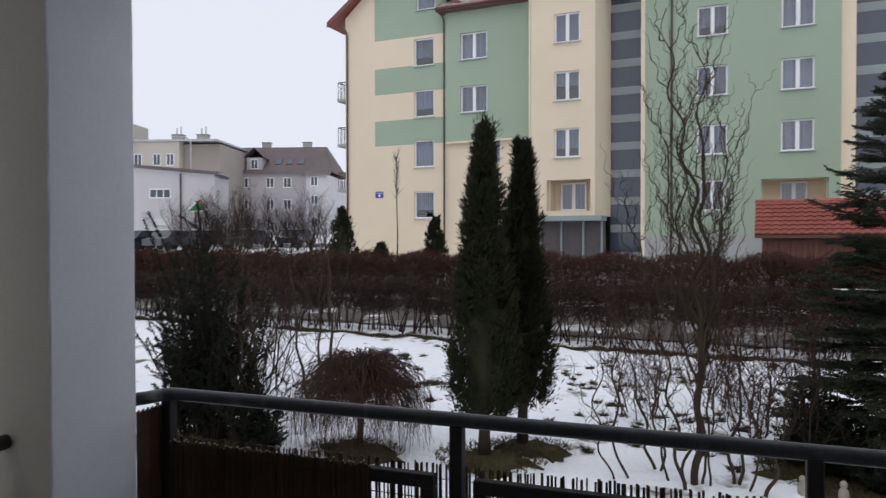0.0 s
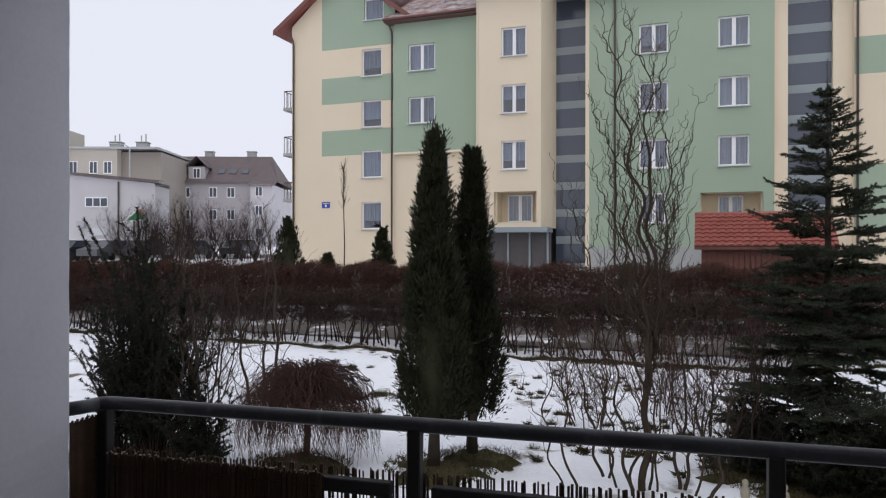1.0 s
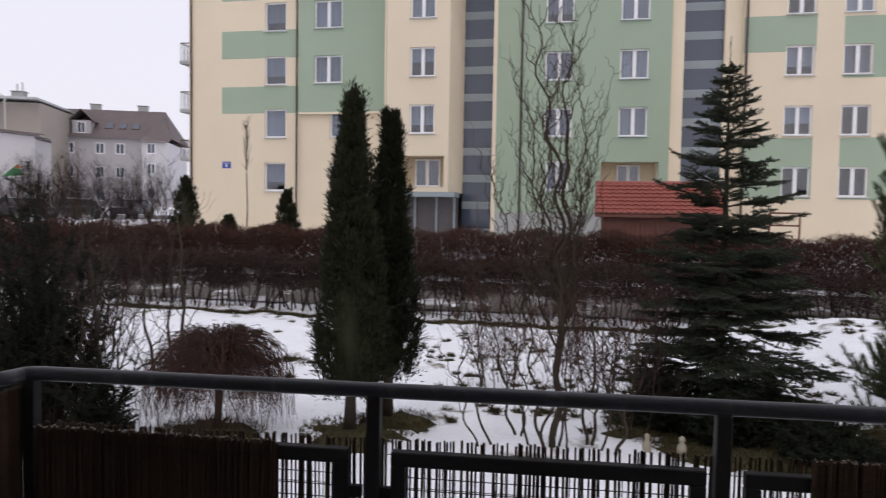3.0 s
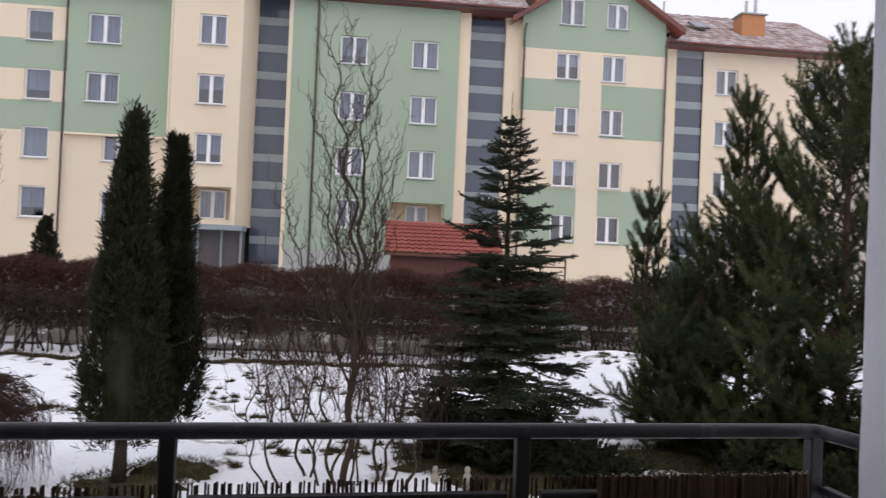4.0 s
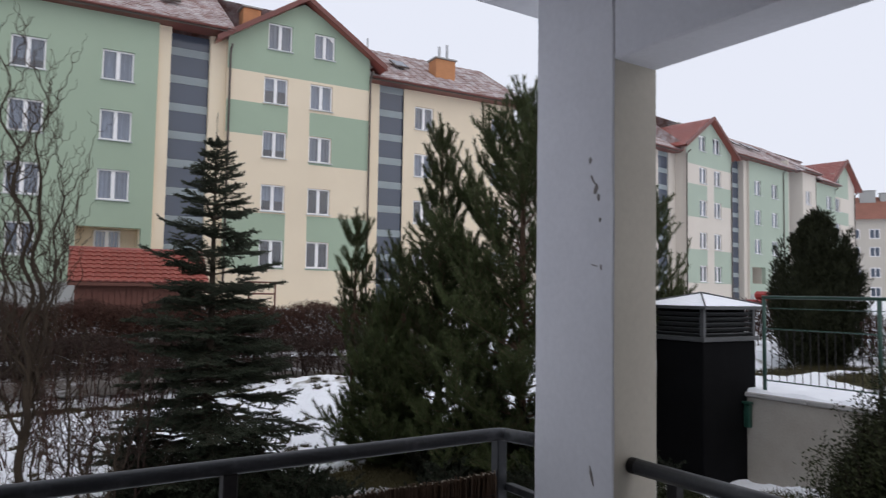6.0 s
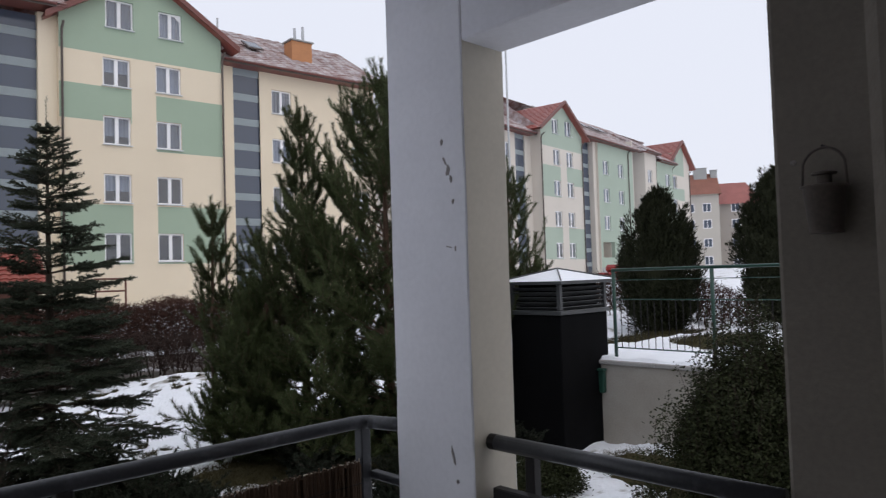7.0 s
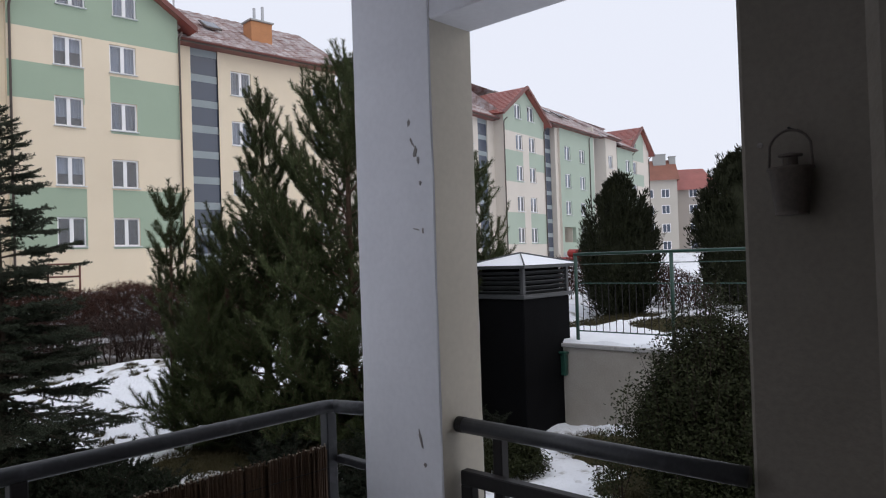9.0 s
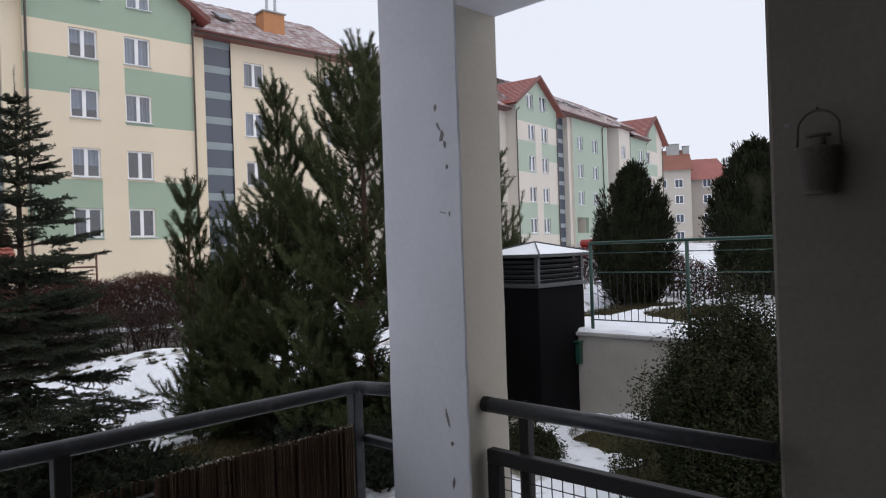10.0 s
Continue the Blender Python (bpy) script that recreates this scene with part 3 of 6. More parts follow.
def reed_screen():
    """A mat of split reeds tied outside the railing; their tips stand up unevenly."""
    rng = np.random.default_rng(5)
    ob = tagged(new("reed_screen"), "dark brown split-reed mat tied to the balcony railing", "screen")
    ob.matrix_basis = BALCONY @ pose(0, 0.034, FLOOR)
    g = Geo()
    u = 0.0
    while u < 3.60:
        w = 0.006 + 0.005 * rng.random()
        dense = smooth01((u - 2.75) / 0.5) + smooth01((0.9 - u) / 0.5)
        h = 1.782 - FLOOR + 0.03 * (u / 3.6) + 0.0035 * rng.normal()
        lean = 0.005 * rng.normal()
        d = 0.004 * rng.normal()
        g.tube([(u, d, 0.1), (u + lean, d + 0.003, 0.55), (u + lean * 1.6, d, h)], w * 0.55, w * 0.5, n=5)
        u += w + (0.001 + 0.0075 * rng.random()) * (1 - 0.85 * min(float(dense), 1.0))
    part("reed_mat", g, "reed", ob, "brown split reeds", kind="stuff")
    for z in (0.18, 0.36, 0.54, 0.72, 0.835):
        part("tie_wire", Geo().tube([(0.0, 0.008, z), (3.6, 0.008, z)], 0.0015, n=4), "steel_dark", ob)
    return ob


def reed_roll(a, b, seed, top_z):
    """A denser offcut of reed mat tied inside the railing."""
    rng = np.random.default_rng(seed)
    ob = tagged(new("reed_offcut"), "dense brown reed offcut tied inside the railing", "screen")
    ob.matrix_basis = BALCONY @ pose(0, -0.032, FLOOR)
    g, ends = Geo(), Geo()
    u = a
    while u < b:
        w = 0.006 + 0.004 * rng.random()
        h = top_z - FLOOR + 0.003 * rng.normal()
        g.tube([(u + w * 0.5, 0.010, 0.1), (u + w * 0.5, 0.010, h - 0.012)], w * 0.6, n=4)
        tip = (u + 0.004 * rng.normal(), 0.003 * rng.normal(), h)
        g.tube([(u, 0.003 * rng.normal(), 0.1), tip], w * 0.55, w * 0.5, n=5)
        if rng.random() < 0.45:
            ends.tube([tip, (tip[0], tip[1], h + 0.004)], w * 0.5, w * 0.45, n=5)
        u += w * 0.8
    part("cut_ends", ends, "reed_cut", ob, "pale cut reed ends", kind="stuff")
    part("reed_mat", g, "reed", ob, "brown split reeds", kind="stuff")
    for z in (0.3, 0.6, 0.84):
        part("tie_wire", Geo().tube([(a, -0.008, z), (b, -0.008, z)], 0.0015, n=4), "steel_dark", ob)
    return ob


reed_screen()
reed_roll(2.74, 3.55, 7, 1.825)
reed_roll(0.07, 0.98, 8, 1.785)
side_mat = Geo()
for n in range(16):
    side_mat.tube([(0.0, -0.148 + n * 0.0085, 0.1), (0.0, -0.148 + n * 0.0085, 1.925 - FLOOR + 0.006 * math.sin(n * 2.1))], 0.0048, n=5)
side_screen = tagged(new("reed_offcut", side_mat.mesh("reed_offcut", ["reed"])), "narrow strip of brown reeds beside the pillar", "screen")
side_screen.matrix_basis = BALCONY @ pose(0.0, 0.0, FLOOR)


def lantern():
    """A small pail-shaped candle lantern hung by its wire handle."""
    ob = tagged(new("hanging_lantern"), "small rusty tin pail lantern hung on the plaster wall", "lantern")
    ob.matrix_basis = BALCONY @ pose(3.6415, -1.752, 2.63) @ Matrix.Scale(0.92, 4)
    shell = [(0.036, 0.0), (0.040, 0.002), (0.052, 0.112), (0.058, 0.114), (0.058, 0.119), (0.05, 0.12), (0.02, 0.124)]
    body = part("pail", Geo().lathe(shell, 20), "rust", ob, smooth=True)
    part("chimney_cap", Geo().lathe([(0.018, 0.118), (0.018, 0.145), (0.03, 0.148), (0.03, 0.153), (0.006, 0.158)], 14), "rust", ob)
    arc = [(0, 0.054 * math.cos(t), 0.112 + (0.045 if 0.3 < t < 2.85 else 0.0) + 0.06 * math.sin(t)) for t in np.linspace(0, math.pi, 17)]
    part("handle", Geo().tube([(0, 0.054, 0.112)] + arc[2:-2] + [(0, -0.054, 0.112)], 0.0035, n=6), "rust", ob, smooth=True)
    part("nail", Geo().tube([(0.064, 0, 0.222), (-0.006, 0, 0.222)], 0.003, n=6), "steel_dark", ob)
    part("bottom_rim", Geo().lathe([(0.041, -0.004), (0.041, 0.004), (0.038, 0.004)], 20), "rust", body)
    return ob


lantern()
plug = tagged(new("wall_plug", Geo().lathe([(0.007, 0), (0.007, 0.004), (0.003, 0.006)], 10).mesh("wall_plug", ["scar"])), "small dark plug in the plaster wall", "plug")
plug.matrix_basis = BALCONY @ pose(3.70, -1.665, 2.81, 0, -90, 0)


# ---- the apartment blocks ----
SILLS = (4.22, 7.07, 9.86, 12.69)
window_meshes = {}


def window_mesh(w, h, leaves_n, slant=0.0):
    key = (round(w, 2), round(h, 2), leaves_n, slant)
    if key in window_meshes:
        return window_meshes[key]
    f = 0.075
    fr, pn = Geo(), Geo()
    fr.box(0, w, 0, 0.07, 0, f, bevel=0.008).box(0, w, 0, 0.07, h - f, h, bevel=0.008)
    fr.box(0, f, 0, 0.07, f, h - f).box(w - f, w, 0, 0.07, f, h - f)
    edges = [w * i / leaves_n for i in range(leaves_n + 1)]
    for e in edges[1:-1]:
        fr.box(e - 0.085, e + 0.085, -0.012, 0.06, f, h - f, bevel=0.008)
    for a, b in zip(edges[:-1], edges[1:]):
        a2 = a + (f if a == 0 else 0.085)
        b2 = b - (f if b == w else 0.085)
        pn.box(a2, b2, 0.03, 0.04, f, h - f)
    if slant:
        fr.face([(w, -0.004, h), (w - slant, -0.004, h), (w, -0.004, h - slant)])
        fr.box(0, 0.11, -0.006, 0.05, 0, 0.11, m=Matrix.Translation((w - slant, 0, h - 0.11)) @ Matrix.Rotation(radians(0), 4, "Y"))
    sill = Geo().box(-0.05, w + 0.05, -0.13, 0.06, -0.045, 0.0, bevel=0.008)
    cur = Geo()
    n = 22
    for i in range(n):
        x0, x1 = 0.03 + (w - 0.06) * i / n, 0.03 + (w - 0.06) * (i + 1) / n
        y0, y1 = 0.14 + 0.02 * math.sin(i * 1.9), 0.14 + 0.02 * math.sin((i + 1) * 1.9)
        cur.face([(x0, y0, 0.03), (x1, y1, 0.03), (x1, y1, h - 0.03), (x0, y0, h - 0.03)])
    got = (fr.mesh("window", ["pvc"]), pn.mesh("pane", ["glass"]), sill.mesh("sill", ["sill"]), cur.mesh("curtain", ["curtain"]))
    window_meshes[key] = got
    return got


def window(parent, x, y, z, w, h, leaves_n=2, drawn=0.0, slant=0.0):
    """A white window set back in its opening, some with a curtain drawn part of the way."""
    fr, pn, sl, cu = window_mesh(w, h, leaves_n, slant)
    ob = part("window", fr, None, parent, at=(x, y + 0.10, z))
    pane = part("pane", pn, None, ob)
    pane.visible_shadow = False
    part("sill", sl, None, ob, at=(0, -0.09, 0))
    if drawn:
        c = part("curtain", cu, None, ob, at=(0, 0, h * (1 - drawn)))
        c.scale = (1, 1, drawn)
    return ob


def facade(parent, x0, x1, z0, z1, y, holes, zone, extra=(), name="wall", extra_z=()):
    """A rendered wall with openings cut through it, and colour fields that follow zone(x, z)."""
    xs = sorted({x0, x1, *extra, *(v for h in holes for v in h[:2])})
    zs = sorted({z0, z1, *extra_z, *(v for h in holes for v in h[2:])})
    xs, zs = [v for v in xs if x0 <= v <= x1], [v for v in zs if z0 <= v <= z1]
    g = Geo()
    for a, b in zip(xs[:-1], xs[1:]):
        for c, d in zip(zs[:-1], zs[1:]):
            mx, mz = (a + b) / 2, (c + d) / 2
            if not any(h[0] < mx < h[1] and h[2] < mz < h[3] for h in holes):
                g.face([(a, y, c), (b, y, c), (b, y, d), (a, y, d)], zone(mx, mz))
    for a, b, c, d in holes:
        i = zone(a - 0.05, c + 0.3)
        g.face([(a, y, c), (a, y, d), (a, y + 0.4, d), (a, y + 0.4, c)], i)
        g.face([(b, y, c), (b, y + 0.4, c), (b, y + 0.4, d), (b, y, d)], i)
        g.face([(a, y, d), (b, y, d), (b, y + 0.4, d), (a, y + 0.4, d)], i)
        g.face([(a, y, c), (a, y + 0.4, c), (b, y + 0.4, c), (b, y, c)], i)
    return part(name, g, ["cream", "green", "plinth", "pilaster"], parent)


def stair_glazing(parent, x0, x1, y, z0, z1, step=1.4):
    """A tall strip of stair glazing: dark panes between grey spandrels, in a thin frame."""
    z = z0
    while z < z1 - 0.3:
        d = min(z + step, z1)
        part("glazing_pane", Geo().box(x0, x1, y, y + 0.04, z + 0.40, d), "dark_glass", parent)
        part("spandrel", Geo().box(x0, x1, y - 0.02, y + 0.04, z, z + 0.40, bevel=0.008), "spandrel", parent)
        z = d
    part("mullion", Geo().box((x0 + x1) / 2 - 0.02, (x0 + x1) / 2 + 0.02, y - 0.03, y + 0.02, z0, z0 + 2.2), "gutter", parent)


def gable_roof(parent, x0, x1, ya, yb, eave, rise):
    """A cross gable: two tiled slopes with verge boards, its ridge running back."""
    mid = (x0 + x1) / 2
    for s, xe in ((-1, x0), (1, x1)):
        g = Geo()
        n = 16
        for i in range(n):
            t0, t1 = i / n, (i + 1) / n
            a0, a1 = xe + (mid - xe) * t0, xe + (mid - xe) * t1
            b0, b1 = eave + rise * t0, eave + rise * t1
            g.face([(a0, ya, b0 + 0.05), (a1, ya, b1), (a1, yb, b1), (a0, yb, b0 + 0.05)])
            g.face([(a0, ya, b0), (a0, ya, b0 + 0.05), (a0, yb, b0 + 0.05), (a0, yb, b0)])
        g.face([(xe, ya, eave - 0.12), (xe, yb, eave - 0.12), (mid, yb, eave + rise - 0.14), (mid, ya, eave + rise - 0.14)])
        part("roof_slope", g, "roof_red", parent)
        verge = Geo()
        verge.face([(xe, ya - 0.03, eave - 0.20), (mid, ya - 0.03, eave + rise - 0.20), (mid, ya - 0.03, eave + rise + 0.08), (xe, ya - 0.03, eave + 0.10)])
        verge.face([(xe, ya + 0.02, eave - 0.20), (mid, ya + 0.02, eave + rise - 0.20), (mid, ya - 0.03, eave + rise - 0.20), (xe, ya - 0.03, eave - 0.20)])
        verge.face([(xe, ya + 0.2, eave + 0.10), (mid, ya + 0.2, eave + rise + 0.08), (mid, ya - 0.03, eave + rise + 0.08), (xe, ya - 0.03, eave + 0.10)])
        part("verge_board", verge, "eave", parent)


def roof_slope(parent, x0, x1, ya, za, yb, zb, mat="roof", step=0.36):
    """A tiled slope of overlapping courses, with rolled ribs."""
    g = Geo()
    n = max(3, int(math.hypot(yb - ya, zb - za) / step))
    cols = max(2, int((x1 - x0) / 0.6))
    for i in range(n):
        y0, y1 = ya + (yb - ya) * i / n, ya + (yb - ya) * (i + 1) / n
        z0, z1 = za + (zb - za) * i / n, za + (zb - za) * (i + 1) / n
        for c in range(cols):
            a, b = x0 + (x1 - x0) * c / cols, x0 + (x1 - x0) * (c + 1) / cols
            m = a + (b - a) * 0.55
            g.face([(a, y0, z0 + 0.05), (m, y0, z0 + 0.10), (m, y1, z1 + 0.05), (a, y1, z1)])
            g.face([(m, y0, z0 + 0.10), (b, y0, z0 + 0.05), (b, y1, z1), (m, y1, z1 + 0.05)])
            g.face([(a, y0, z0), (b, y0, z0), (b, y0, z0 + 0.05), (m, y0, z0 + 0.10), (a, y0, z0 + 0.05)])
    g.face([(x0, ya, za - 0.12), (x0, yb, zb - 0.12), (x1, yb, zb - 0.12), (x1, ya, za - 0.12)])
    g.face([(x0, ya, za - 0.12), (x0, ya, za + 0.05), (x0, yb, zb + 0.05), (x0, yb, zb - 0.12)])
    g.face([(x1, ya, za - 0.12), (x1, yb, zb - 0.12), (x1, yb, zb + 0.05), (x1, ya, za + 0.05)])
    return part("roof_slope", g, mat, parent)


def downpipe(parent, x, y, z0, z1):
    part("downpipe", Geo().tube([(x, y - 0.08, z0), (x, y - 0.08, z1 - 0.5), (x, y - 0.12, z1 - 0.25), (x, y - 0.45, z1)], 0.055, n=8), "gutter", parent, smooth=True)


def eaves(parent, x0, x1, y, z):
    part("fascia", Geo().box(x0, x1, y, y + 0.06, z - 0.15, z + 0.02), "gutter", parent)
    part("gutter", Geo().tube([(x0, y - 0.07, z - 0.02), (x1, y - 0.07, z - 0.02)], 0.065, n=8), "eave", parent, smooth=True)
    part("soffit", Geo().box(x0, x1, y + 0.06, y + 1.1, z - 0.15, z - 0.11), "eave", parent)


def skylight(parent, x, ya, za, k):
    """A roof window lying on the slope; k is the slope's rise for each metre."""
    m = Matrix.Translation((x, ya, za + 0.10)) @ Matrix.Rotation(math.atan(k), 4, "X")
    ob = part("roof_window", Geo().box(0, 0.95, 0, 1.3, 0, 0.10, m=m, bevel=0.02), "gutter", parent)
    part("pane", Geo().box(0.08, 0.87, 0.1, 1.2, 0.10, 0.112, m=m), "dark_glass", ob)


def chimney(parent, x0, x1, y0, y1, z0, z1, pots=True, mat="brick"):
    ob = part("chimney", Geo().box(x0, x1, y0, y1, z0, z1, bevel=0.02), mat, parent)
    part("chimney_cap", Geo().box(x0 - 0.1, x1 + 0.1, y0 - 0.1, y1 + 0.1, z1, z1 + 0.1, bevel=0.02), "plinth", ob)
    if pots:
        for i in range(2):
            x = x0 + (x1 - x0) * (0.35 + 0.4 * i)
            part("flue", Geo().tube([(x, (y0 + y1) / 2, z1 + 0.1), (x, (y0 + y1) / 2, z1 + 0.95 + 0.2 * i)], 0.09, n=8), "metal", ob)


def block(wing):
    base = Vector((0, 36, 2.2))
    ob = new("apartment_building")
    ob.matrix_basis = Matrix.Translation(base)

    rng = random.Random(11)

    def draw(z=0.0):
        """Lower rooms are mostly dark, upper ones mostly curtained."""
        return rng.choice((0.0, 0.0, 0.35, 0.6) if 0 < z < 8.5 else (0.98, 0.98, 0.98, 0.7, 0.98, 0.5))

    first = len(scene.collection.objects)
    g0, win = 2.0, 1.42
    # gable at the end
    ya = 34.8
    aw = [(-17.75, -16.53, s, s + win + 0.08) for s in SILLS] + [(-17.6, -16.43, 15.78, 16.98)]

    def zone_a(x, z):
        if z > 14.35:
            return 1 if x > -20.25 else 0
        if x > -20.25 and (8.36 < z < 9.78 or 11.28 < z < 12.75):
            return 1
        return 0
    facade(ob, -22.2, -15.75, g0, 15.9, ya, aw, zone_a, (-20.25,), extra_z=(14.35, 8.36, 9.78, 11.28, 12.75))
    gable = Geo()
    apex = (-19.18, 18.75)
    gable.face([(-20.25, ya, 15.9), (-17.6, ya, 15.9), (-17.6, ya, 17.79), (apex[0], ya, 18.55), (-20.25, ya, 17.6)], 1)
    gable.face([(-17.6, ya, 16.98), (-16.43, ya, 16.98), (-16.43, ya, 17.0), (-17.6, ya, 17.79)], 1)
    gable.face([(-16.43, ya, 15.9), (-15.75, ya, 15.9), (-15.75, ya, 16.25), (-16.43, ya, 17.0)], 1)
    gable.face([(-22.2, ya, 15.9), (-20.25, ya, 15.9), (-20.25, ya, 17.6)], 0)
    part("gable", gable, ["cream", "green"], ob)
    for x0, x1, z0, z1 in aw:
        window(ob, x0, ya, z0, x1 - x0, z1 - z0, 1, draw())
    gable_roof(ob, -23.1, -14.6, ya - 0.55, 46, 15.55, 3.15)
    downpipe(ob, -22.05, ya, g0, 15.3)
    downpipe(ob, -15.85, ya - 0.1, g0, 15.2)
    # bay beside it, carried over the ground floor
    yb = 34.55
    bw = [(-14.85, -13.32, s, s + win) for s in SILLS[2:]]
    facade(ob, -15.72, -10.66, 8.35, 15.3, yb, bw, lambda x, z: 1)
    part("bay_soffit", Geo().box(-15.72, -10.66, yb, ya + 0.05, 8.25, 8.35), "pilaster", ob)
    part("bay_side", Geo().face([(-15.72, yb, 8.35), (-15.72, ya, 8.35), (-15.72, ya, 15.3), (-15.72, yb, 15.3)]), "green", ob)
    lw = [(-14.05, -12.65, s, s + win) for s in SILLS[:2]]
    facade(ob, -15.75, -10.66, g0, 8.3, ya, lw, lambda x, z: 0)
    for x0, x1, z0, z1 in bw:
        window(ob, x0, yb, z0, x1 - x0, z1 - z0, 2, draw())
    for x0, x1, z0, z1 in lw:
        window(ob, x0, ya, z0, x1 - x0, z1 - z0, 2, draw())
    roof_slope(ob, -16.1, -10.9, yb - 0.5, 15.5, 40.5, 19.1)
    eaves(ob, -16.1, -10.9, yb - 0.5, 15.45)
    skylight(ob, -13.6, 36.6, 16.75, 0.64)
    # projecting wing
    yc = 33.43 if wing else 34.6
    cw = [(-9.4, -8.13, s, s + win) for s in SILLS[1:]] + [(-9.78, -7.62, 4.45, 5.98)]
    facade(ob, -10.6, -7.4, 4.2, 16.1, yc, cw, lambda x, z: 0)
    for x0, x1, z0, z1 in cw[:-1]:
        window(ob, x0, yc, z0, x1 - x0, z1 - z0, 2, draw())
    rec = Geo().face([(-9.78, yc + 1.3, 4.45), (-7.62, yc + 1.3, 4.45), (-7.62, yc + 1.3, 5.98), (-9.78, yc + 1.3, 5.98)])
    rec.box(-9.78, -9.70, yc + 0.4, yc + 1.3, 4.45, 5.98).box(-7.44, -7.62, yc + 0.4, yc + 1.3, 4.45, 5.98)
    rec.box(-9.78, -7.62, yc + 0.4, yc + 1.3, 5.98, 6.05).box(-9.78, -7.62, yc + 0.4, yc + 1.3, 4.38, 4.45)
    part("recess", rec, "cream", ob)
    window(ob, -9.35, yc + 1.05, 4.5, 1.3, 1.4, 2, 0.98)
    part("wing_side", Geo().face([(-7.4, yc, 4.2), (-7.12, 36.2, 4.2), (-7.12, 36.2, 16.1), (-7.4, yc, 16.1)]).box(-7.2, -7.12, 36.0, 36.3, 4.2, 16.1), "pilaster", ob)
    part("wing_side", Geo().box(-10.7, -10.62, yc + 0.002, 35.3, 4.2, 16.1), "pilaster", ob)
    part("entrance_canopy", Geo().box(-10.4, -7.0, yc - 0.35, yc + 1.0, 3.95, 4.2, bevel=0.02), "spandrel", ob, "grey entrance canopy")
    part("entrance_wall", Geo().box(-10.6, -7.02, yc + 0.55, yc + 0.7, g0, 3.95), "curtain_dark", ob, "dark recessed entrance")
    for x in (-10.3, -9.2, -8.1, -7.2):
        part("entrance_post", Geo().box(x, x + 0.09, yc + 0.42, yc + 0.55, g0, 3.95), "spandrel", ob)
    roof_slope(ob, -11.1, -6.6, yc - 0.5, 16.15, 40.5, 19.8)
    eaves(ob, -11.1, -6.9, yc - 0.5, 16.1)
    stair_glazing(ob, -7.12, -5.5, 36.0, 2.0, 16.6)
    # green middle part
    ye = 35.17
    ew = [(x, x + 1.36, s, s + win) for x in (-2.9, 0.72) for s in SILLS[1:]] + [(-2.75, -1.65, 4.4, 5.86)]
    hole = (-0.07, 2.67, 4.25, 5.82)

    def zone_e(x, z):
        return 2 if z < 3.24 else 1
    facade(ob, -5.3, 3.13, g0, 16.0, ye, ew + [hole], zone_e, extra_z=(3.24,))
    for x0, x1, z0, z1 in ew:
        window(ob, x0, ye, z0, x1 - x0, z1 - z0, 2, draw())
    rec = Geo().face([(-0.07, ye + 1.4, 4.25), (2.67, ye + 1.4, 4.25), (2.67, ye + 1.4, 5.82), (-0.07, ye + 1.4, 5.82)])
    rec.box(-0.07, 0.0, ye + 0.4, ye + 1.4, 4.25, 5.82).box(2.6, 2.67, ye + 0.4, ye + 1.4, 4.25, 5.82)
    rec.box(-0.07, 2.67, ye + 0.4, ye + 1.4, 5.82, 5.9).box(-0.07, 2.67, ye + 0.4, ye + 1.4, 4.18, 4.25)
    part("recess", rec, "cream", ob)
    window(ob, 0.75, ye + 1.15, 4.35, 1.15, 1.4, 2, 0.98)
    downpipe(ob, -4.05, ye, g0, 15.8)
    eaves(ob, -5.7, 6.2, ye - 0.55, 15.95)
    roof_slope(ob, -6.6, 6.6, ye - 0.55, 16.0, 40.5, 19.8)
    for x in (-2.4, -0.9, 1.7, 3.3):
        skylight(ob, x, 36.6, 17.45, 0.64)
    part("pilaster", Geo().box(3.13, 3.72, ye + 0.25, 36.2, g0, 15.9), "pilaster", ob)
    part("end_face", Geo().box(3.06, 3.126, ye + 0.006, 36.2, g0, 15.9), "pilaster", ob)
    stair_glazing(ob, 3.72, 5.6, 35.95, 2.0, 15.7)
    part("pilaster", Geo().box(5.6, 6.42, ye + 0.45, 36.2, g0, 15.9), "pilaster", ob)
    part("pilaster", Geo().box(-5.5, -5.3, ye + 0.02, 36.2, g0, 17), "pilaster", ob)
    # second gable
    yg = 35.24
    gw = [(x, x + 1.25, s, s + 1.38) for x in (8.25, 10.72) for s in SILLS] + [(8.4, 9.68, 15.55, 16.95), (10.9, 12.05, 15.5, 16.85)]

    def zone_g(x, z):
        if z > 14.2:
            return 1
        if x < 9.55 and (10.95 < z < 12.62 or 4.1 < z < 6.95):
            return 1
        if x > 10.72 and (9.7 < z < 12.5 or 4.1 < z < 6.95):
            return 1
        return 0
    facade(ob, 6.38, 14.12, g0, 16.0, yg, gw, zone_g, (9.55, 10.72), extra_z=(14.2, 10.95, 12.62, 9.7, 12.5, 4.1, 6.95))
    part("gable", Geo().face([(6.38, yg, 16.0), (8.4, yg, 16.0), (8.4, yg, 17.1)]).face([(9.68, yg, 16.0), (10.9, yg, 16.0), (10.9, yg, 18.0), (10.3, yg, 18.3), (9.68, yg, 17.95)])
         .face([(8.4, yg, 16.95), (9.68, yg, 16.95), (9.68, yg, 17.95), (8.4, yg, 17.1)])
         .face([(12.05, yg, 16.0), (14.12, yg, 16.0), (12.05, yg, 17.35)]).face([(10.9, yg, 16.85), (12.05, yg, 16.85), (12.05, yg, 17.35), (10.9, yg, 18.0)]), "green", ob)
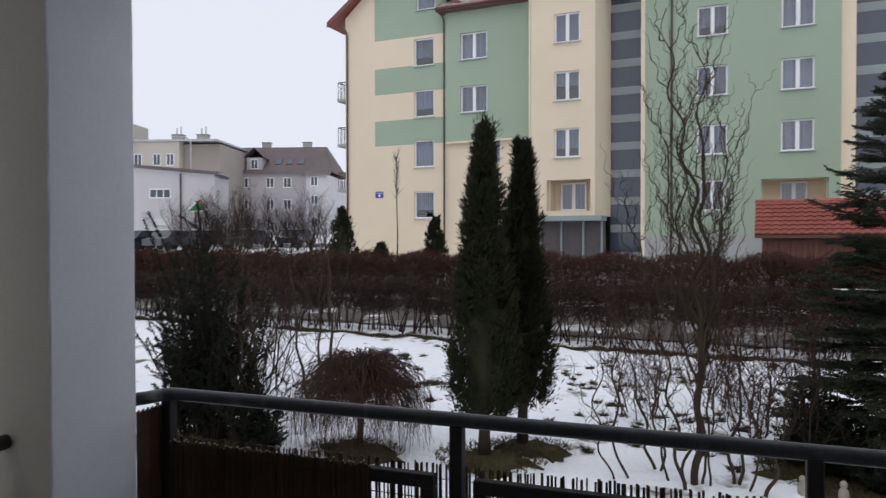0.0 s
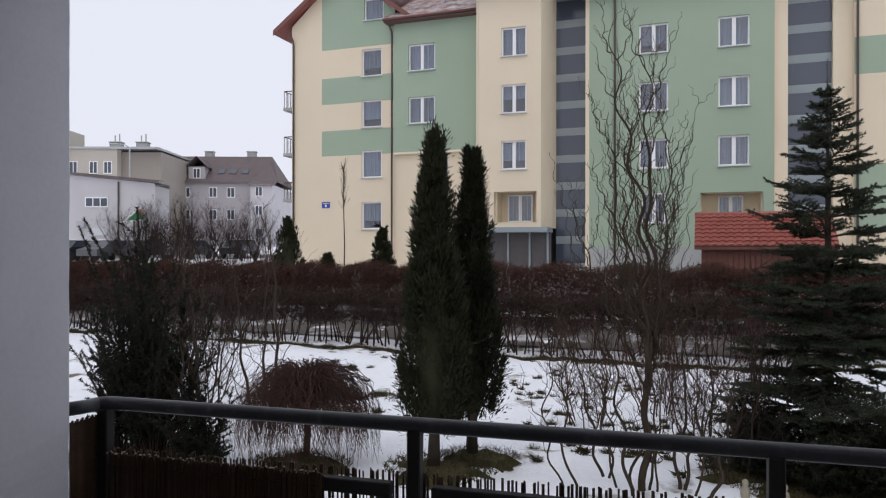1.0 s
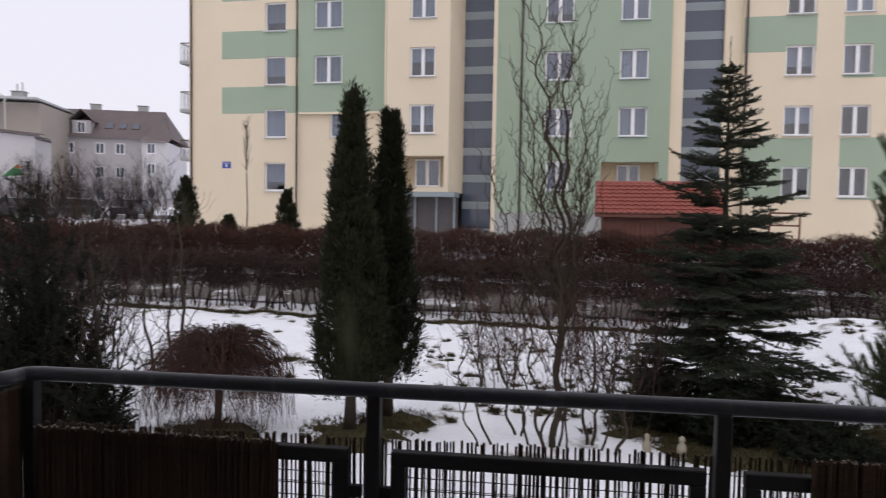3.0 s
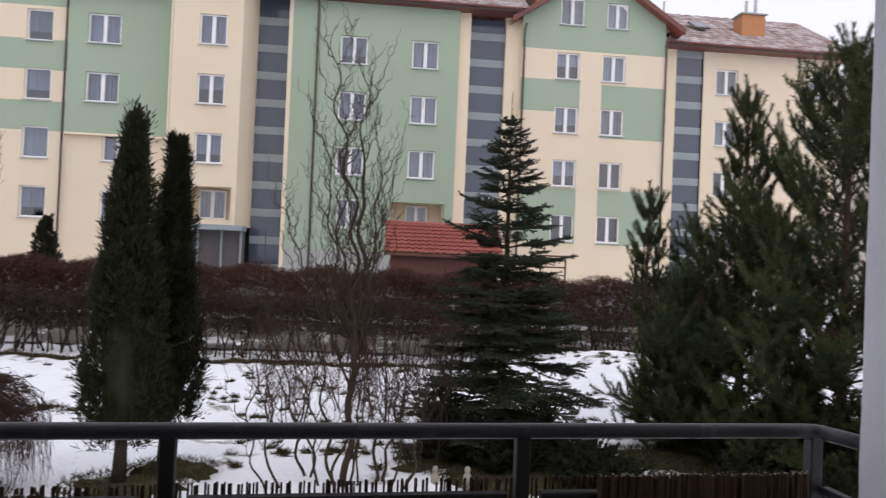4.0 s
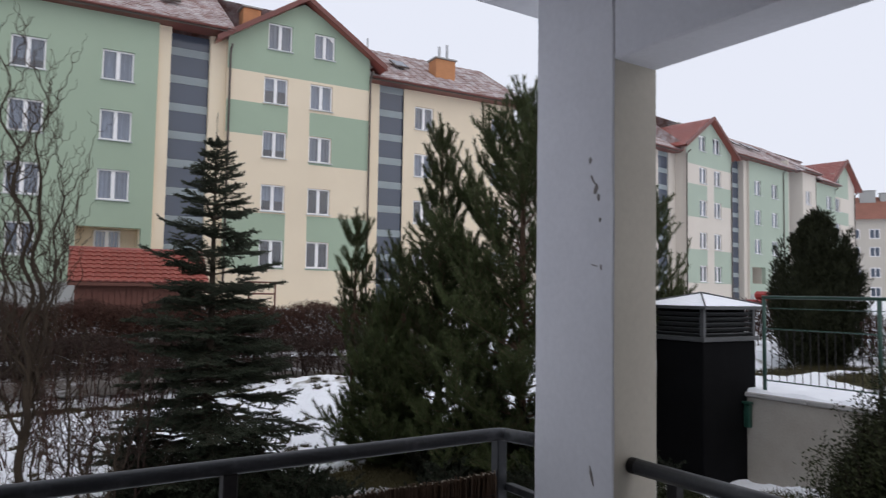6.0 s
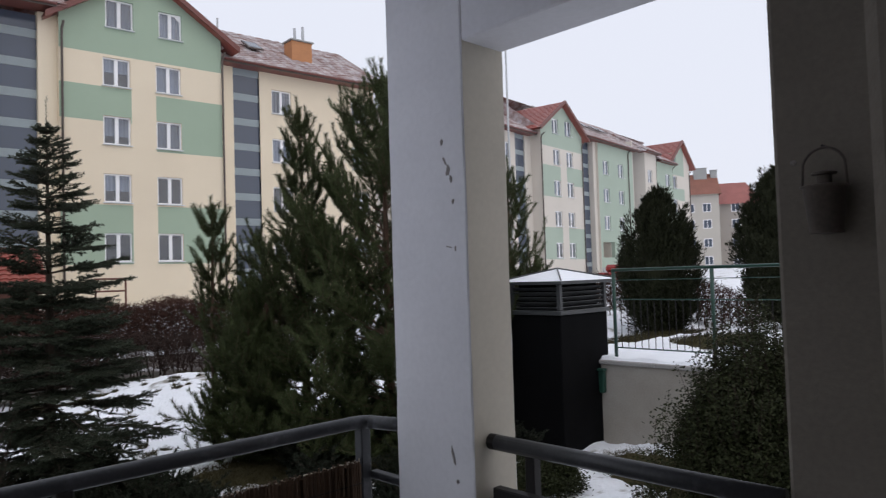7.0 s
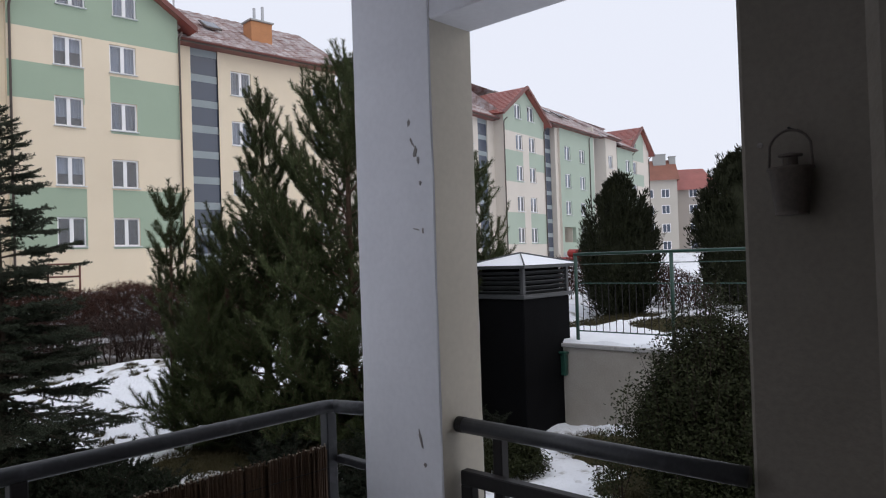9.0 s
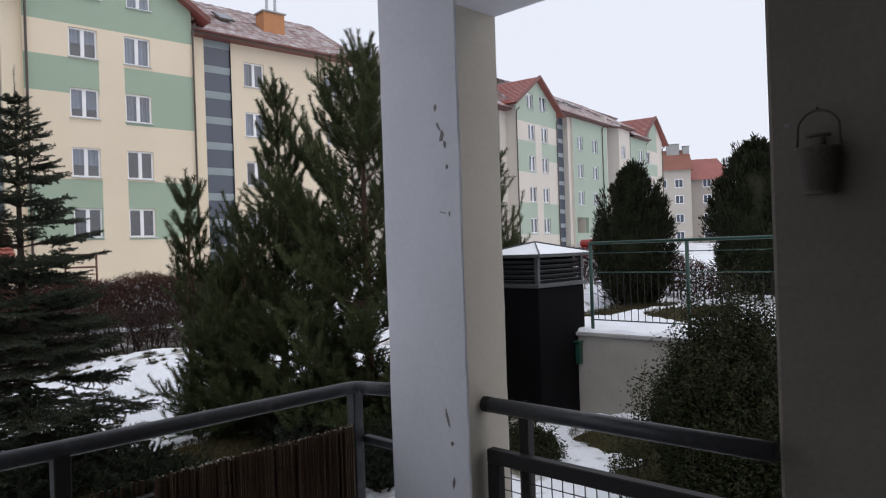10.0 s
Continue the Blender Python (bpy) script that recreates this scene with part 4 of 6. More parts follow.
    for n, (x0, x1, z0, z1) in enumerate(gw):
        window(ob, x0, yg, z0, x1 - x0, z1 - z0, 2, draw(z0), 0.45 if n == 9 else 0.0)
    gable_roof(ob, 5.75, 14.95, yg - 0.55, 46, 15.5, 3.05)
    downpipe(ob, 6.5, yg, g0, 15.3)
    downpipe(ob, 14.15, yg, g0, 15.2)
    # last part
    yh = 36.25
    hw = [(x, x + 1.25, s, s + 1.38) for x in (17.5, 22.9) for s in SILLS]
    facade(ob, 16.75, 24.6, g0, 15.4, yh, hw, lambda x, z: 0)
    for x0, x1, z0, z1 in hw:
        window(ob, x0, yh, z0, x1 - x0, z1 - z0, 2, draw(z0))
    stair_glazing(ob, 15.2, 16.75, yh + 0.12, 2.0, 15.5)
    part("pilaster", Geo().box(14.12, 15.2, yh, yh + 0.3, g0, 15.4), "pilaster", ob)
    eaves(ob, 14.4, 25.2, yh - 0.75, 15.15)
    roof_slope(ob, 14.0, 25.3, yh - 0.75, 15.2, 41.5, 18.9)
    skylight(ob, 16.8, 37.6, 16.6, 0.64)
    chimney(ob, 19.6, 21.0, 37.6, 38.6, 15.8, 17.75)
    chimney(ob, -1.4, -0.2, 40.3, 41.2, 18.5, 20.6, False)
    chimney(ob, 7.9, 8.9, 39.0, 40.0, 17.4, 19.0, False)
    part("vent_pipe", Geo().tube([(16.1, 40.4, 17.6), (16.1, 40.4, 19.2)], 0.06, n=8), "metal", ob)
    # ends and back
    body = Geo().box(-22.18, -21.9, ya + 0.02, 47, g0, 15.6).box(24.3, 24.6, yh + 0.02, 47, g0, 15.4).box(-22.18, 24.6, 46.7, 47, g0, 16.5)
    part("back_roof", Geo().face([(-22.2, 47, 16), (14.2, 47, 16), (14.2, 40.5, 19.75), (-22.2, 40.5, 19.75)])
         .face([(14.2, 47, 15.6), (25.0, 47, 15.6), (25.0, 41.5, 18.85), (14.2, 41.5, 18.85)]).face([(14.2, 35, 15.5), (14.2, 47, 15.5), (14.2, 40.5, 19.7)]), "roof", ob)
    for x in (6.38, 14.06):
        part("gable_side", Geo().box(x, x + 0.06, yg + 0.004, 36.9, g0, 15.6), "cream", ob)
    part("end_gable", Geo().face([(24.55, yh - 0.3, 15.2), (24.55, 47, 15.2), (24.55, 41.5, 18.8)]), "cream", ob)
    part("back_wall", body, "cream", ob)
    # Upright dark sheet added behind the facades so the rooms look unlit.
    part("floor_slab", Geo().box(-22.3, 24.3, 37.6, 37.8, g0, 16.0), "curtain_dark", ob, "added dark backing sheet behind the windows")
    for z in (5.9, 8.6, 11.3):
        b = part("balcony", Geo().box(-23.3, -22.2, 35.6, 38.6, z, z + 0.18, bevel=0.02), "plinth", ob, "grey end balcony")
        rail = Geo().tube([(-23.25, 35.65, z + 1.15), (-23.25, 38.55, z + 1.15)], 0.03, n=6).tube([(-22.2, 35.65, z + 1.15), (-23.25, 35.65, z + 1.15)], 0.03, n=6)
        for i in range(9):
            rail.tube([(-23.25, 35.65 + i * 0.36, z + 0.18), (-23.25, 35.65 + i * 0.36, z + 1.15)], 0.015, n=4)
            rail.tube([(-22.2 - i * 0.13, 35.65, z + 0.18), (-22.2 - i * 0.13, 35.65, z + 1.15)], 0.015, n=4)
        part("balustrade", rail, "gutter", b)
    plaque = part("house_plaque", Geo().box(-20.22, -19.72, ya - 0.035, ya - 0.005, 5.42, 5.78, bevel=0.006), "blue", ob, "blue enamel plaque")
    part("plaque_bar", Geo().box(-20.15, -19.79, ya - 0.041, ya - 0.036, 5.68, 5.71), "white", plaque)
    part("plaque_bar", Geo().box(-20.02, -19.92, ya - 0.041, ya - 0.036, 5.48, 5.63), "white", plaque)
    for o in list(scene.collection.objects)[first:]:
        if o.parent is ob:
            o.matrix_parent_inverse = Matrix.Translation(-base)
    return ob, base


main_block, block_base = block(True)
main_block.matrix_basis = BLOCK_ONE @ Matrix.Translation(block_base)
tagged(main_block, "five-storey cream and green rendered apartment block with red gables", "building", "apartment blocks")
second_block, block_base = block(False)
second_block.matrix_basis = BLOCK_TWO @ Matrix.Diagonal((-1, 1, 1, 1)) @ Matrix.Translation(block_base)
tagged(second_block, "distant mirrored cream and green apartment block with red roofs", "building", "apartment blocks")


# Swap the far block's renders for the paler ones with haze in them.
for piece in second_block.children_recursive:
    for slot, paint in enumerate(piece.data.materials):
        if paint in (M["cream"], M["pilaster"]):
            piece.data.materials[slot] = M["cream_hazed"]
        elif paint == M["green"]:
            piece.data.materials[slot] = M["green_hazed"]


# ---- trees and shrubs ----
def at_ground(x, y):
    return (x, y, float(level(x, y)) - 0.03)


def along(rng, path, per_metre, skip=0.0):
    """Random places along a path, with the way there."""
    p = np.array([tuple(q) for q in path])
    seg = np.diff(p, axis=0)
    ln = np.linalg.norm(seg, axis=1)
    total = ln.sum()
    n = max(2, int(total * per_metre))
    s = (skip + (1 - skip) * rng.random(n)) * total
    cum = np.concatenate([[0], np.cumsum(ln)])
    i = np.clip(np.searchsorted(cum, s) - 1, 0, len(seg) - 1)
    f = ((s - cum[i]) / np.maximum(ln[i], 1e-9))[:, None]
    return p[i] + seg[i] * f, unit(seg)[i]


def spruce(x, y, h, r, seed, label, group=""):
    rng = np.random.default_rng(seed)
    ob = thing("spruce_tree", label, "tree", at_ground(x, y), group)
    part("trunk", Geo().tube([(0, 0, 0), (0.01, 0, h * 0.5), (0, 0.01, h * 0.97)], 0.085 * h / 5, 0.008, n=8), "bark", ob, smooth=True)
    wood = Geo()
    base, way = [], []
    z = 0.22
    while z < h - 0.12:
        t = z / h
        reach = r * (1 - t) ** 0.7
        count = 8 if t < 0.6 else 6
        off = rng.random() * 6.28
        for b in range(count):
            ang = off + 2 * math.pi * b / count + 0.3 * rng.normal()
            ln = max(0.10, reach * (0.72 + 0.38 * rng.random()))
            rise = -0.16 + 0.75 * t + 0.08 * rng.normal()
            d = Vector((math.cos(ang), math.sin(ang), rise)).normalized()
            n = 7
            pts = [Vector((0, 0, z))]
            for i in range(n):
                d = (d + Vector((0, 0, -0.05 + 0.10 * i / n)) + Vector(rng.normal(size=3)) * 0.04).normalized()
                pts.append(pts[-1] + d * ln / n)
            wood.tube(pts, 0.012 + 0.006 * ln, 0.004, n=4, caps=False)
            q, w = along(rng, pts, 330, 0.12)
            base.append(q), way.append(w)
            twigs = int(6 + 15 * ln)
            for k in range(twigs):
                s = 0.18 + 0.8 * (k + rng.random()) / twigs
                j = min(int(s * n), n - 1)
                p = pts[j].lerp(pts[j + 1], s * n - j)
                fw = (pts[j + 1] - pts[j]).normalized()
                sd = fw.cross(Vector((0, 0, 1))).normalized() * (1 if k % 2 else -1)
                tl = (0.10 + 0.34 * ln * (1 - s) ** 0.7) * (0.7 + 0.5 * rng.random())
                tw = (fw * 0.8 + sd * 0.9 + Vector((0, 0, -0.12 + 0.12 * rng.normal()))).normalized()
                path = [p, p + tw * tl * 0.5, p + (tw + Vector((0, 0, 0.05))) * tl]
                wood.tube(path, 0.004, 0.002, n=3, caps=False)
                q, w = along(rng, path, 330)
                base.append(q), way.append(w)
                if tl > 0.22:
                    for e in range(3):
                        p2 = p + tw * tl * (0.35 + 0.2 * e)
                        sw = (tw + sd.cross(Vector((0, 0, 1))) * (0.8 if e % 2 else -0.8) + Vector(rng.normal(size=3)) * 0.15).normalized()
                        path2 = [p2, p2 + sw * tl * 0.38]
                        q, w = along(rng, path2, 330)
                        base.append(q), way.append(w)
        z += 0.16 + 0.12 * rng.random() if t < 0.8 else 0.17
    tip = [(0, 0, h * 0.9), (0, 0, h + 0.35)]
    q, w = along(rng, tip, 200)
    base.append(q), way.append(w)
    part("branchwork", wood, "bark", ob, kind="stuff")
    base, way = np.concatenate(base), np.concatenate(way)
    side = unit(np.cross(way, rng.normal(size=way.shape)))
    v, f = blades(rng, base, unit(way * 0.75 + side), 0.024 + 0.014 * rng.random(len(base)), 0.010)
    part("crown", tri_mesh("crown", v, f, "spruce"), None, ob, "bluish green needle crown")
    return ob


def pine(x, y, h, r, seed, label, low=0.25, group="", whorls=13, form=(0.9, 1.0, 0.62, 0.36, 0.10), full=0.6):
    """A bushy pine: upswept boughs set thickly with bottle-brush shoots."""
    rng = np.random.default_rng(seed)
    ob = thing("pine_tree", label, "tree", at_ground(x, y), group)
    lean = rng.normal(size=2) * 0.05
    part("trunk", Geo().tube([(0, 0, 0), (lean[0], lean[1], h * 0.5), (0, 0, h * 0.93)], 0.075 * h / 5.5, 0.012, n=8), "bark_pine", ob, smooth=True)
    wood = Geo()
    base, way = [], []

    def shoot(p, d, ln, depth, curve=0.08, thick=True):
        n = 6
        pts = [Vector(p)]
        d = Vector(d).normalized()
        for i in range(n):
            d = (d + Vector((0, 0, curve)) + Vector(rng.normal(size=3)) * 0.07).normalized()
            pts.append(pts[-1] + d * ln / n)
        wood.tube(pts, 0.003 + 0.008 * ln, 0.003, n=3, caps=False)
        q, w = along(rng, pts, 520, 0.3 if depth == 0 else 0.05)
        base.append(q), way.append(w)
        if depth == 0:
            kids = (5 + int(ln * 9)) if thick else 3 + int(ln * 5)
            for k in range(kids):
                s = 0.2 + 0.78 * (k + rng.random()) / kids
                j = min(int(s * n), n - 1)
                fw = (pts[j + 1] - pts[j]).normalized()
                sd = fw.cross(Vector((0, 0, 1))).normalized() * (1 if k % 2 else -1)
                shoot(pts[j].lerp(pts[j + 1], s * n - j), fw * 0.7 + sd * 0.75 + Vector((0, 0, 0.25 + 0.4 * rng.normal())), 0.22 + 0.3 * rng.random(), 1, 0.14)

    for i in range(whorls):
        t = low + (1 - low) * (i + 0.3 * rng.random()) / whorls
        z = t * h * 0.93
        reach = r * float(np.interp(t, (0, 0.42, 0.62, 0.82, 1), form))
        off = rng.random() * 6.28
        count = 7 if t < 0.6 else 5
        for b in range(count):
            ang = off + 2 * math.pi * b / count + 0.25 * rng.normal()
            ln = max(0.3, reach * (0.72 + 0.42 * rng.random()))
            shoot((0, 0, max(0.12, z - 0.25 * ln)), (math.cos(ang), math.sin(ang), 0.05 + 0.95 * t ** 1.3), ln, 0, 0.04 + 0.10 * t, t < full)
    for b in range(5):
        ang = 2 * math.pi * b / 5 + rng.random()
        shoot((0, 0, h * 0.91), (math.cos(ang) * 0.45, math.sin(ang) * 0.45, 1), 0.3, 1)
    shoot((0, 0, h * 0.92), (0, 0, 1), h * 0.09, 1)
    part("branchwork", wood, "bark_pine", ob, kind="stuff")
    base, way = np.concatenate(base), np.concatenate(way)
    side = unit(np.cross(way, rng.normal(size=way.shape)))
    v, f = blades(rng, base, unit(way * 0.9 + side * 0.9), 0.06 + 0.035 * rng.random(len(base)), 0.0062)
    part("crown", tri_mesh("crown", v, f, "pine"), None, ob, "long-needled green crown")
    return ob


def tufted(name, x, y, h, r, seed, label, form, tufts=260, each=110, long=0.36, spray=0.09, wide=0.016, group="", core=0.62, low=0.0, mat="thuja"):
    """An upright evergreen whose crown is many pointed tufts, with separate tips along its outline."""
    rng = np.random.default_rng(seed)
    ob = thing(name, label, "tree", at_ground(x, y), group)
    part("trunk", Geo().tube([(0, 0, 0), (0.02, 0, low + 0.3), (0, 0, h * 0.7)], 0.05 + 0.01 * h, 0.02, n=7), "bark", ob, smooth=True)
    steps = (0, 0.08, 0.2, 0.5, 0.75, 0.9, 1)
    base, way = [], []
    for k in range(tufts):
        t = rng.random() ** 0.9
        if k < 5:
            t = 0.92 + 0.018 * k
        ang = rng.random() * 6.28
        full = r * float(np.interp(t, steps, form))
        q = full * (0.62 + 0.42 * rng.random() ** 0.6)
        ln = long * (0.55 + 0.8 * rng.random()) * (1.0 if t < 0.85 or k < 5 else 0.6)
        foot = np.array([q * math.cos(ang), q * math.sin(ang), low + t * (h - low) - 0.6 * ln])
        out = np.array([math.cos(ang), math.sin(ang), 0.0])
        axis = unit(out * (0.10 + 0.28 * rng.random()) + [0, 0, 1] + rng.normal(size=3) * 0.07)
        s = rng.random(each) ** 0.8
        fat = 0.19 * ln * (1 - 0.8 * s)
        jit = rng.normal(size=(each, 3)) * fat[:, None]
        base.append(foot + axis * (s * ln)[:, None] + jit)
        way.append(unit(axis + jit / (0.19 * ln) * 0.5 + rng.normal(size=(each, 3)) * 0.25))
    base, way = np.concatenate(base), np.concatenate(way)
    base[:, 2] = np.maximum(base[:, 2], low * 0.8 + 0.03)
    v, f = leaves(rng, base, way, spray * (0.6 + 0.8 * rng.random(len(base))), wide)
    part("crown", tri_mesh("crown", v, f, mat), None, ob)
    # Solid spindle added inside the crown to block light between the sprays.
    inner = [(max(0.01, r * core * float(np.interp(t, steps, form))), low + 0.05 + t * (h - low) * 0.93) for t in np.linspace(0, 1, 16)]
    part("inner_crown", Geo().lathe([(0.02, low)] + inner, 14), mat, ob, smooth=True)
    return ob


def yew(x, y, h, r, seed, label, n=9000, group=""):
    """A loose upright evergreen shrub of many leafy shoots."""
    rng = np.random.default_rng(seed)
    ob = thing("yew_shrub", label, "shrub", at_ground(x, y), group)
    wood = Geo()
    base, way = [], []
    for s in range(int(n / 200)):
        ang = rng.random() * 6.28
        lean = 0.15 + 0.75 * rng.random() if s > 5 else 0.06 * rng.random()
        ln = h * (0.45 + 0.6 * rng.random()) * (1.08 - 0.45 * lean) if s > 5 else h * (0.82 + 0.04 * s)
        pts = wiggle(rng, (0.1 * math.cos(ang), 0.1 * math.sin(ang), 0), (math.cos(ang) * lean * r / h * 2, math.sin(ang) * lean * r / h * 2, 1), ln, 9, 0.09, 0.05)
        wood.tube(pts, 0.012, 0.004, n=4, caps=False)
        q, w = along(rng, pts, 260, 0.2)
        base.append(q), way.append(w)
        for k in range(11):
            p = pts[2 + k % 7]
            a2 = rng.random() * 6.28
            tw = wiggle(rng, p, (math.cos(a2), math.sin(a2), 0.7), 0.15 + 0.25 * rng.random(), 3, 0.1)
            wood.tube(tw, 0.004, 0.002, n=3, caps=False)
            q, w = along(rng, tw, 330)
            base.append(q), way.append(w)
    part("branchwork", wood, "twig", ob, kind="stuff")
    base, way = np.concatenate(base), np.concatenate(way)
    side = unit(np.cross(way, rng.normal(size=way.shape)))
    v, f = blades(rng, base, unit(way * 0.6 + side), 0.032 + 0.016 * rng.random(len(base)), 0.012)
    part("crown", tri_mesh("crown", v, f, "yew"), None, ob)
    return ob


def bare_tree(name, x, y, h, seed, label, stems, spread, wild, mat, group="", thick=0.03, side=11, twig_len=0.8, lean=0.25, sub=5, low=0.12, lift=0.10, tall=0.55):
    """A leafless tree or shrub: stems, limbs and twigs that wander."""
    rng = np.random.default_rng(seed)
    ob = thing(name, label, "tree", at_ground(x, y), group)
    limb, twig = Geo(), Geo()
    for s in range(stems):
        ang = 2 * math.pi * (s + 0.4 * rng.random()) / stems
        hh = h * (1.0 if s == 0 else tall + (1 - tall) * rng.random())
        st = (spread * 0.25 * math.cos(ang), spread * 0.25 * math.sin(ang), 0)
        dr = (lean * math.cos(ang) * (0.3 if s == 0 else 1), lean * math.sin(ang) * (0.3 if s == 0 else 1), 1)
        n = 40
        pts = curl(rng, st, dr, hh * 1.05, n, wild * 0.75, 3.6, 0.03 if stems < 3 or wild < 0.3 else 0.12)
        r0 = thick * (1.0 if s == 0 else 0.6 + 0.3 * rng.random())
        part("trunk", Geo().tube(pts, r0, 0.005, n=6, caps=False), mat, ob, smooth=True)
        for b in range(side):
            i = int(n * (low + (0.97 - low) * (b + rng.random()) / side))
            a2 = rng.random() * 6.28
            ln = twig_len * (0.5 + 0.7 * rng.random()) * (1.15 - 0.6 * i / n)
            lp = curl(rng, pts[i], (math.cos(a2), math.sin(a2), 0.6), ln, 16, wild * 1.7, 2.4, lift)
            limb.tube(lp, 0.004 + r0 * 0.2 * (1 - i / n), 0.0025, n=4, caps=False)
            for c in range(sub):
                j = 2 + int(13 * rng.random())
                a3 = rng.random() * 6.28
                tp = curl(rng, lp[j], (math.cos(a3), math.sin(a3), 0.4), ln * (0.3 + 0.4 * rng.random()), 9, wild * 2.0, 1.6, lift)
                twig.tube(tp, 0.0038, 0.0018, n=3, caps=False)
    part("limb_mass", limb, mat, ob, kind="stuff")
    part("twig_mass", twig, mat, ob, kind="stuff")
    return ob


def corkscrew(x, y, seed):
    """A contorted willow: one trunk that forks into wavy limbs, each with long rising curled shoots."""
    rng = np.random.default_rng(seed)
    ob = thing("corkscrew_willow", "leafless corkscrew willow with twisted rising limbs", "tree", at_ground(x, y))
    stem = curl(rng, (0, 0, 0), (0.05, 0, 1), 1.9, 26, 0.22, 2.2, 0.05)
    part("trunk", Geo().tube(stem, 0.045, 0.034, n=8, caps=False), "willow", ob, smooth=True)
    shoots, twigs = Geo(), Geo()

    def fine(path, count, size):
        for _ in range(count):
            j = 2 + int((len(path) - 3) * rng.random())
            a = rng.random() * 6.28
            tp = curl(rng, path[j], (math.cos(a), math.sin(a), 0.7), size * (0.5 + 0.8 * rng.random()), 12, 0.6, 2.2, 0.12)
            twigs.tube(tp, 0.004, 0.0018, n=3, caps=False)

    forks = ((26, -0.02, 0.05, 4.0), (26, 0.10, -0.05, 3.7), (20, -0.42, 0.1, 3.4), (15, 0.34, 0.2, 2.7), (17, -0.55, -0.2, 2.6), (22, 0.15, 0.3, 3.2), (18, 0.22, -0.2, 2.4), (24, -0.25, -0.1, 3.2))
    for k, (fork, ax, ay, ln) in enumerate(forks):
        limb = curl(rng, stem[fork], (ax, ay, 1), ln, 40, 0.36, 4.6, 0.07)
        part("limb", Geo().tube(limb, 0.030 if k < 2 else 0.020, 0.004, n=6, caps=False), "willow", ob, smooth=True)
        fine(limb, 12, 0.45)
        for b in range(15):
            i = 4 + int(34 * (b + rng.random()) / 15)
            a = rng.random() * 6.28
            lp = curl(rng, limb[i], (0.95 * math.cos(a), 0.95 * math.sin(a), 0.8), (0.6 + 0.9 * rng.random()) * (1.2 - 0.5 * i / 40), 22, 0.5, 3.2, 0.12)
            shoots.tube(lp, 0.0075, 0.0026, n=4, caps=False)
            fine(lp, 4, 0.36)
    part("shoot_mass", shoots, "willow", ob, kind="stuff")
    part("twig_mass", twigs, "willow", ob, kind="stuff")
    return ob


def corkscrew_shoots(x, y, seed):
    """Thin contorted stems that fan out of the ground round the willow."""
    rng = np.random.default_rng(seed)
    ob = thing("corkscrew_willow", "cluster of thin contorted willow stems fanning from the ground", "tree", at_ground(x, y))
    twigs = Geo()
    for k in range(13):
        u = -1.05 + 2.1 * k / 12 + 0.08 * rng.normal()
        stem = curl(rng, (0.75 * u, 0.25 * rng.normal(), 0), (0.32 * u, 0.1 * rng.normal(), 1), 1.5 + 1.3 * rng.random(), 30, 0.36, 3.0, 0.05)
        part("stem", Geo().tube(stem, 0.013 + 0.012 * rng.random(), 0.004, n=5, caps=False), "willow", ob, smooth=True)
        for b in range(9):
            i = 6 + int(23 * (b + rng.random()) / 9)
            a = rng.random() * 6.28
            lp = curl(rng, stem[i], (math.cos(a), math.sin(a), 0.8), 0.35 + 0.5 * rng.random(), 16, 0.5, 2.4, 0.10)
            twigs.tube(lp, 0.006, 0.0022, n=4, caps=False)
            for c in range(3):
                a = rng.random() * 6.28
                twigs.tube(curl(rng, lp[4 + 3 * c], (math.cos(a), math.sin(a), 0.6), 0.2 + 0.2 * rng.random(), 8, 0.6, 1.6, 0.1), 0.0035, 0.0018, n=3, caps=False)
    part("twig_mass", twigs, "willow", ob, kind="stuff")
    return ob


def sapling(x, y, h, seed):
    """A thin straight sapling whose crown is a narrow brush of twigs."""
    rng = np.random.default_rng(seed)
    ob = thing("thin_sapling", "thin leafless sapling with a narrow brush of twigs", "tree", at_ground(x, y))
    part("trunk", Geo().tube([(0, 0, 0), (0.04, 0, h * 0.4), (-0.02, 0, h * 0.75), (0, 0, h * 0.98)], 0.035, 0.012, n=6), "bark", ob, smooth=True)
    g = Geo()
    for k in range(60):
        a, z = rng.random() * 6.28, h * (0.66 + 0.33 * rng.random())
        g.tube(wiggle(rng, (0, 0, z), (0.5 * math.cos(a), 0.5 * math.sin(a), 1), 0.25 + 0.35 * rng.random(), 4, 0.12, 0.1), 0.011, 0.005, n=3, caps=False)
    part("twig_mass", g, "bark", ob, kind="stuff")
    return ob


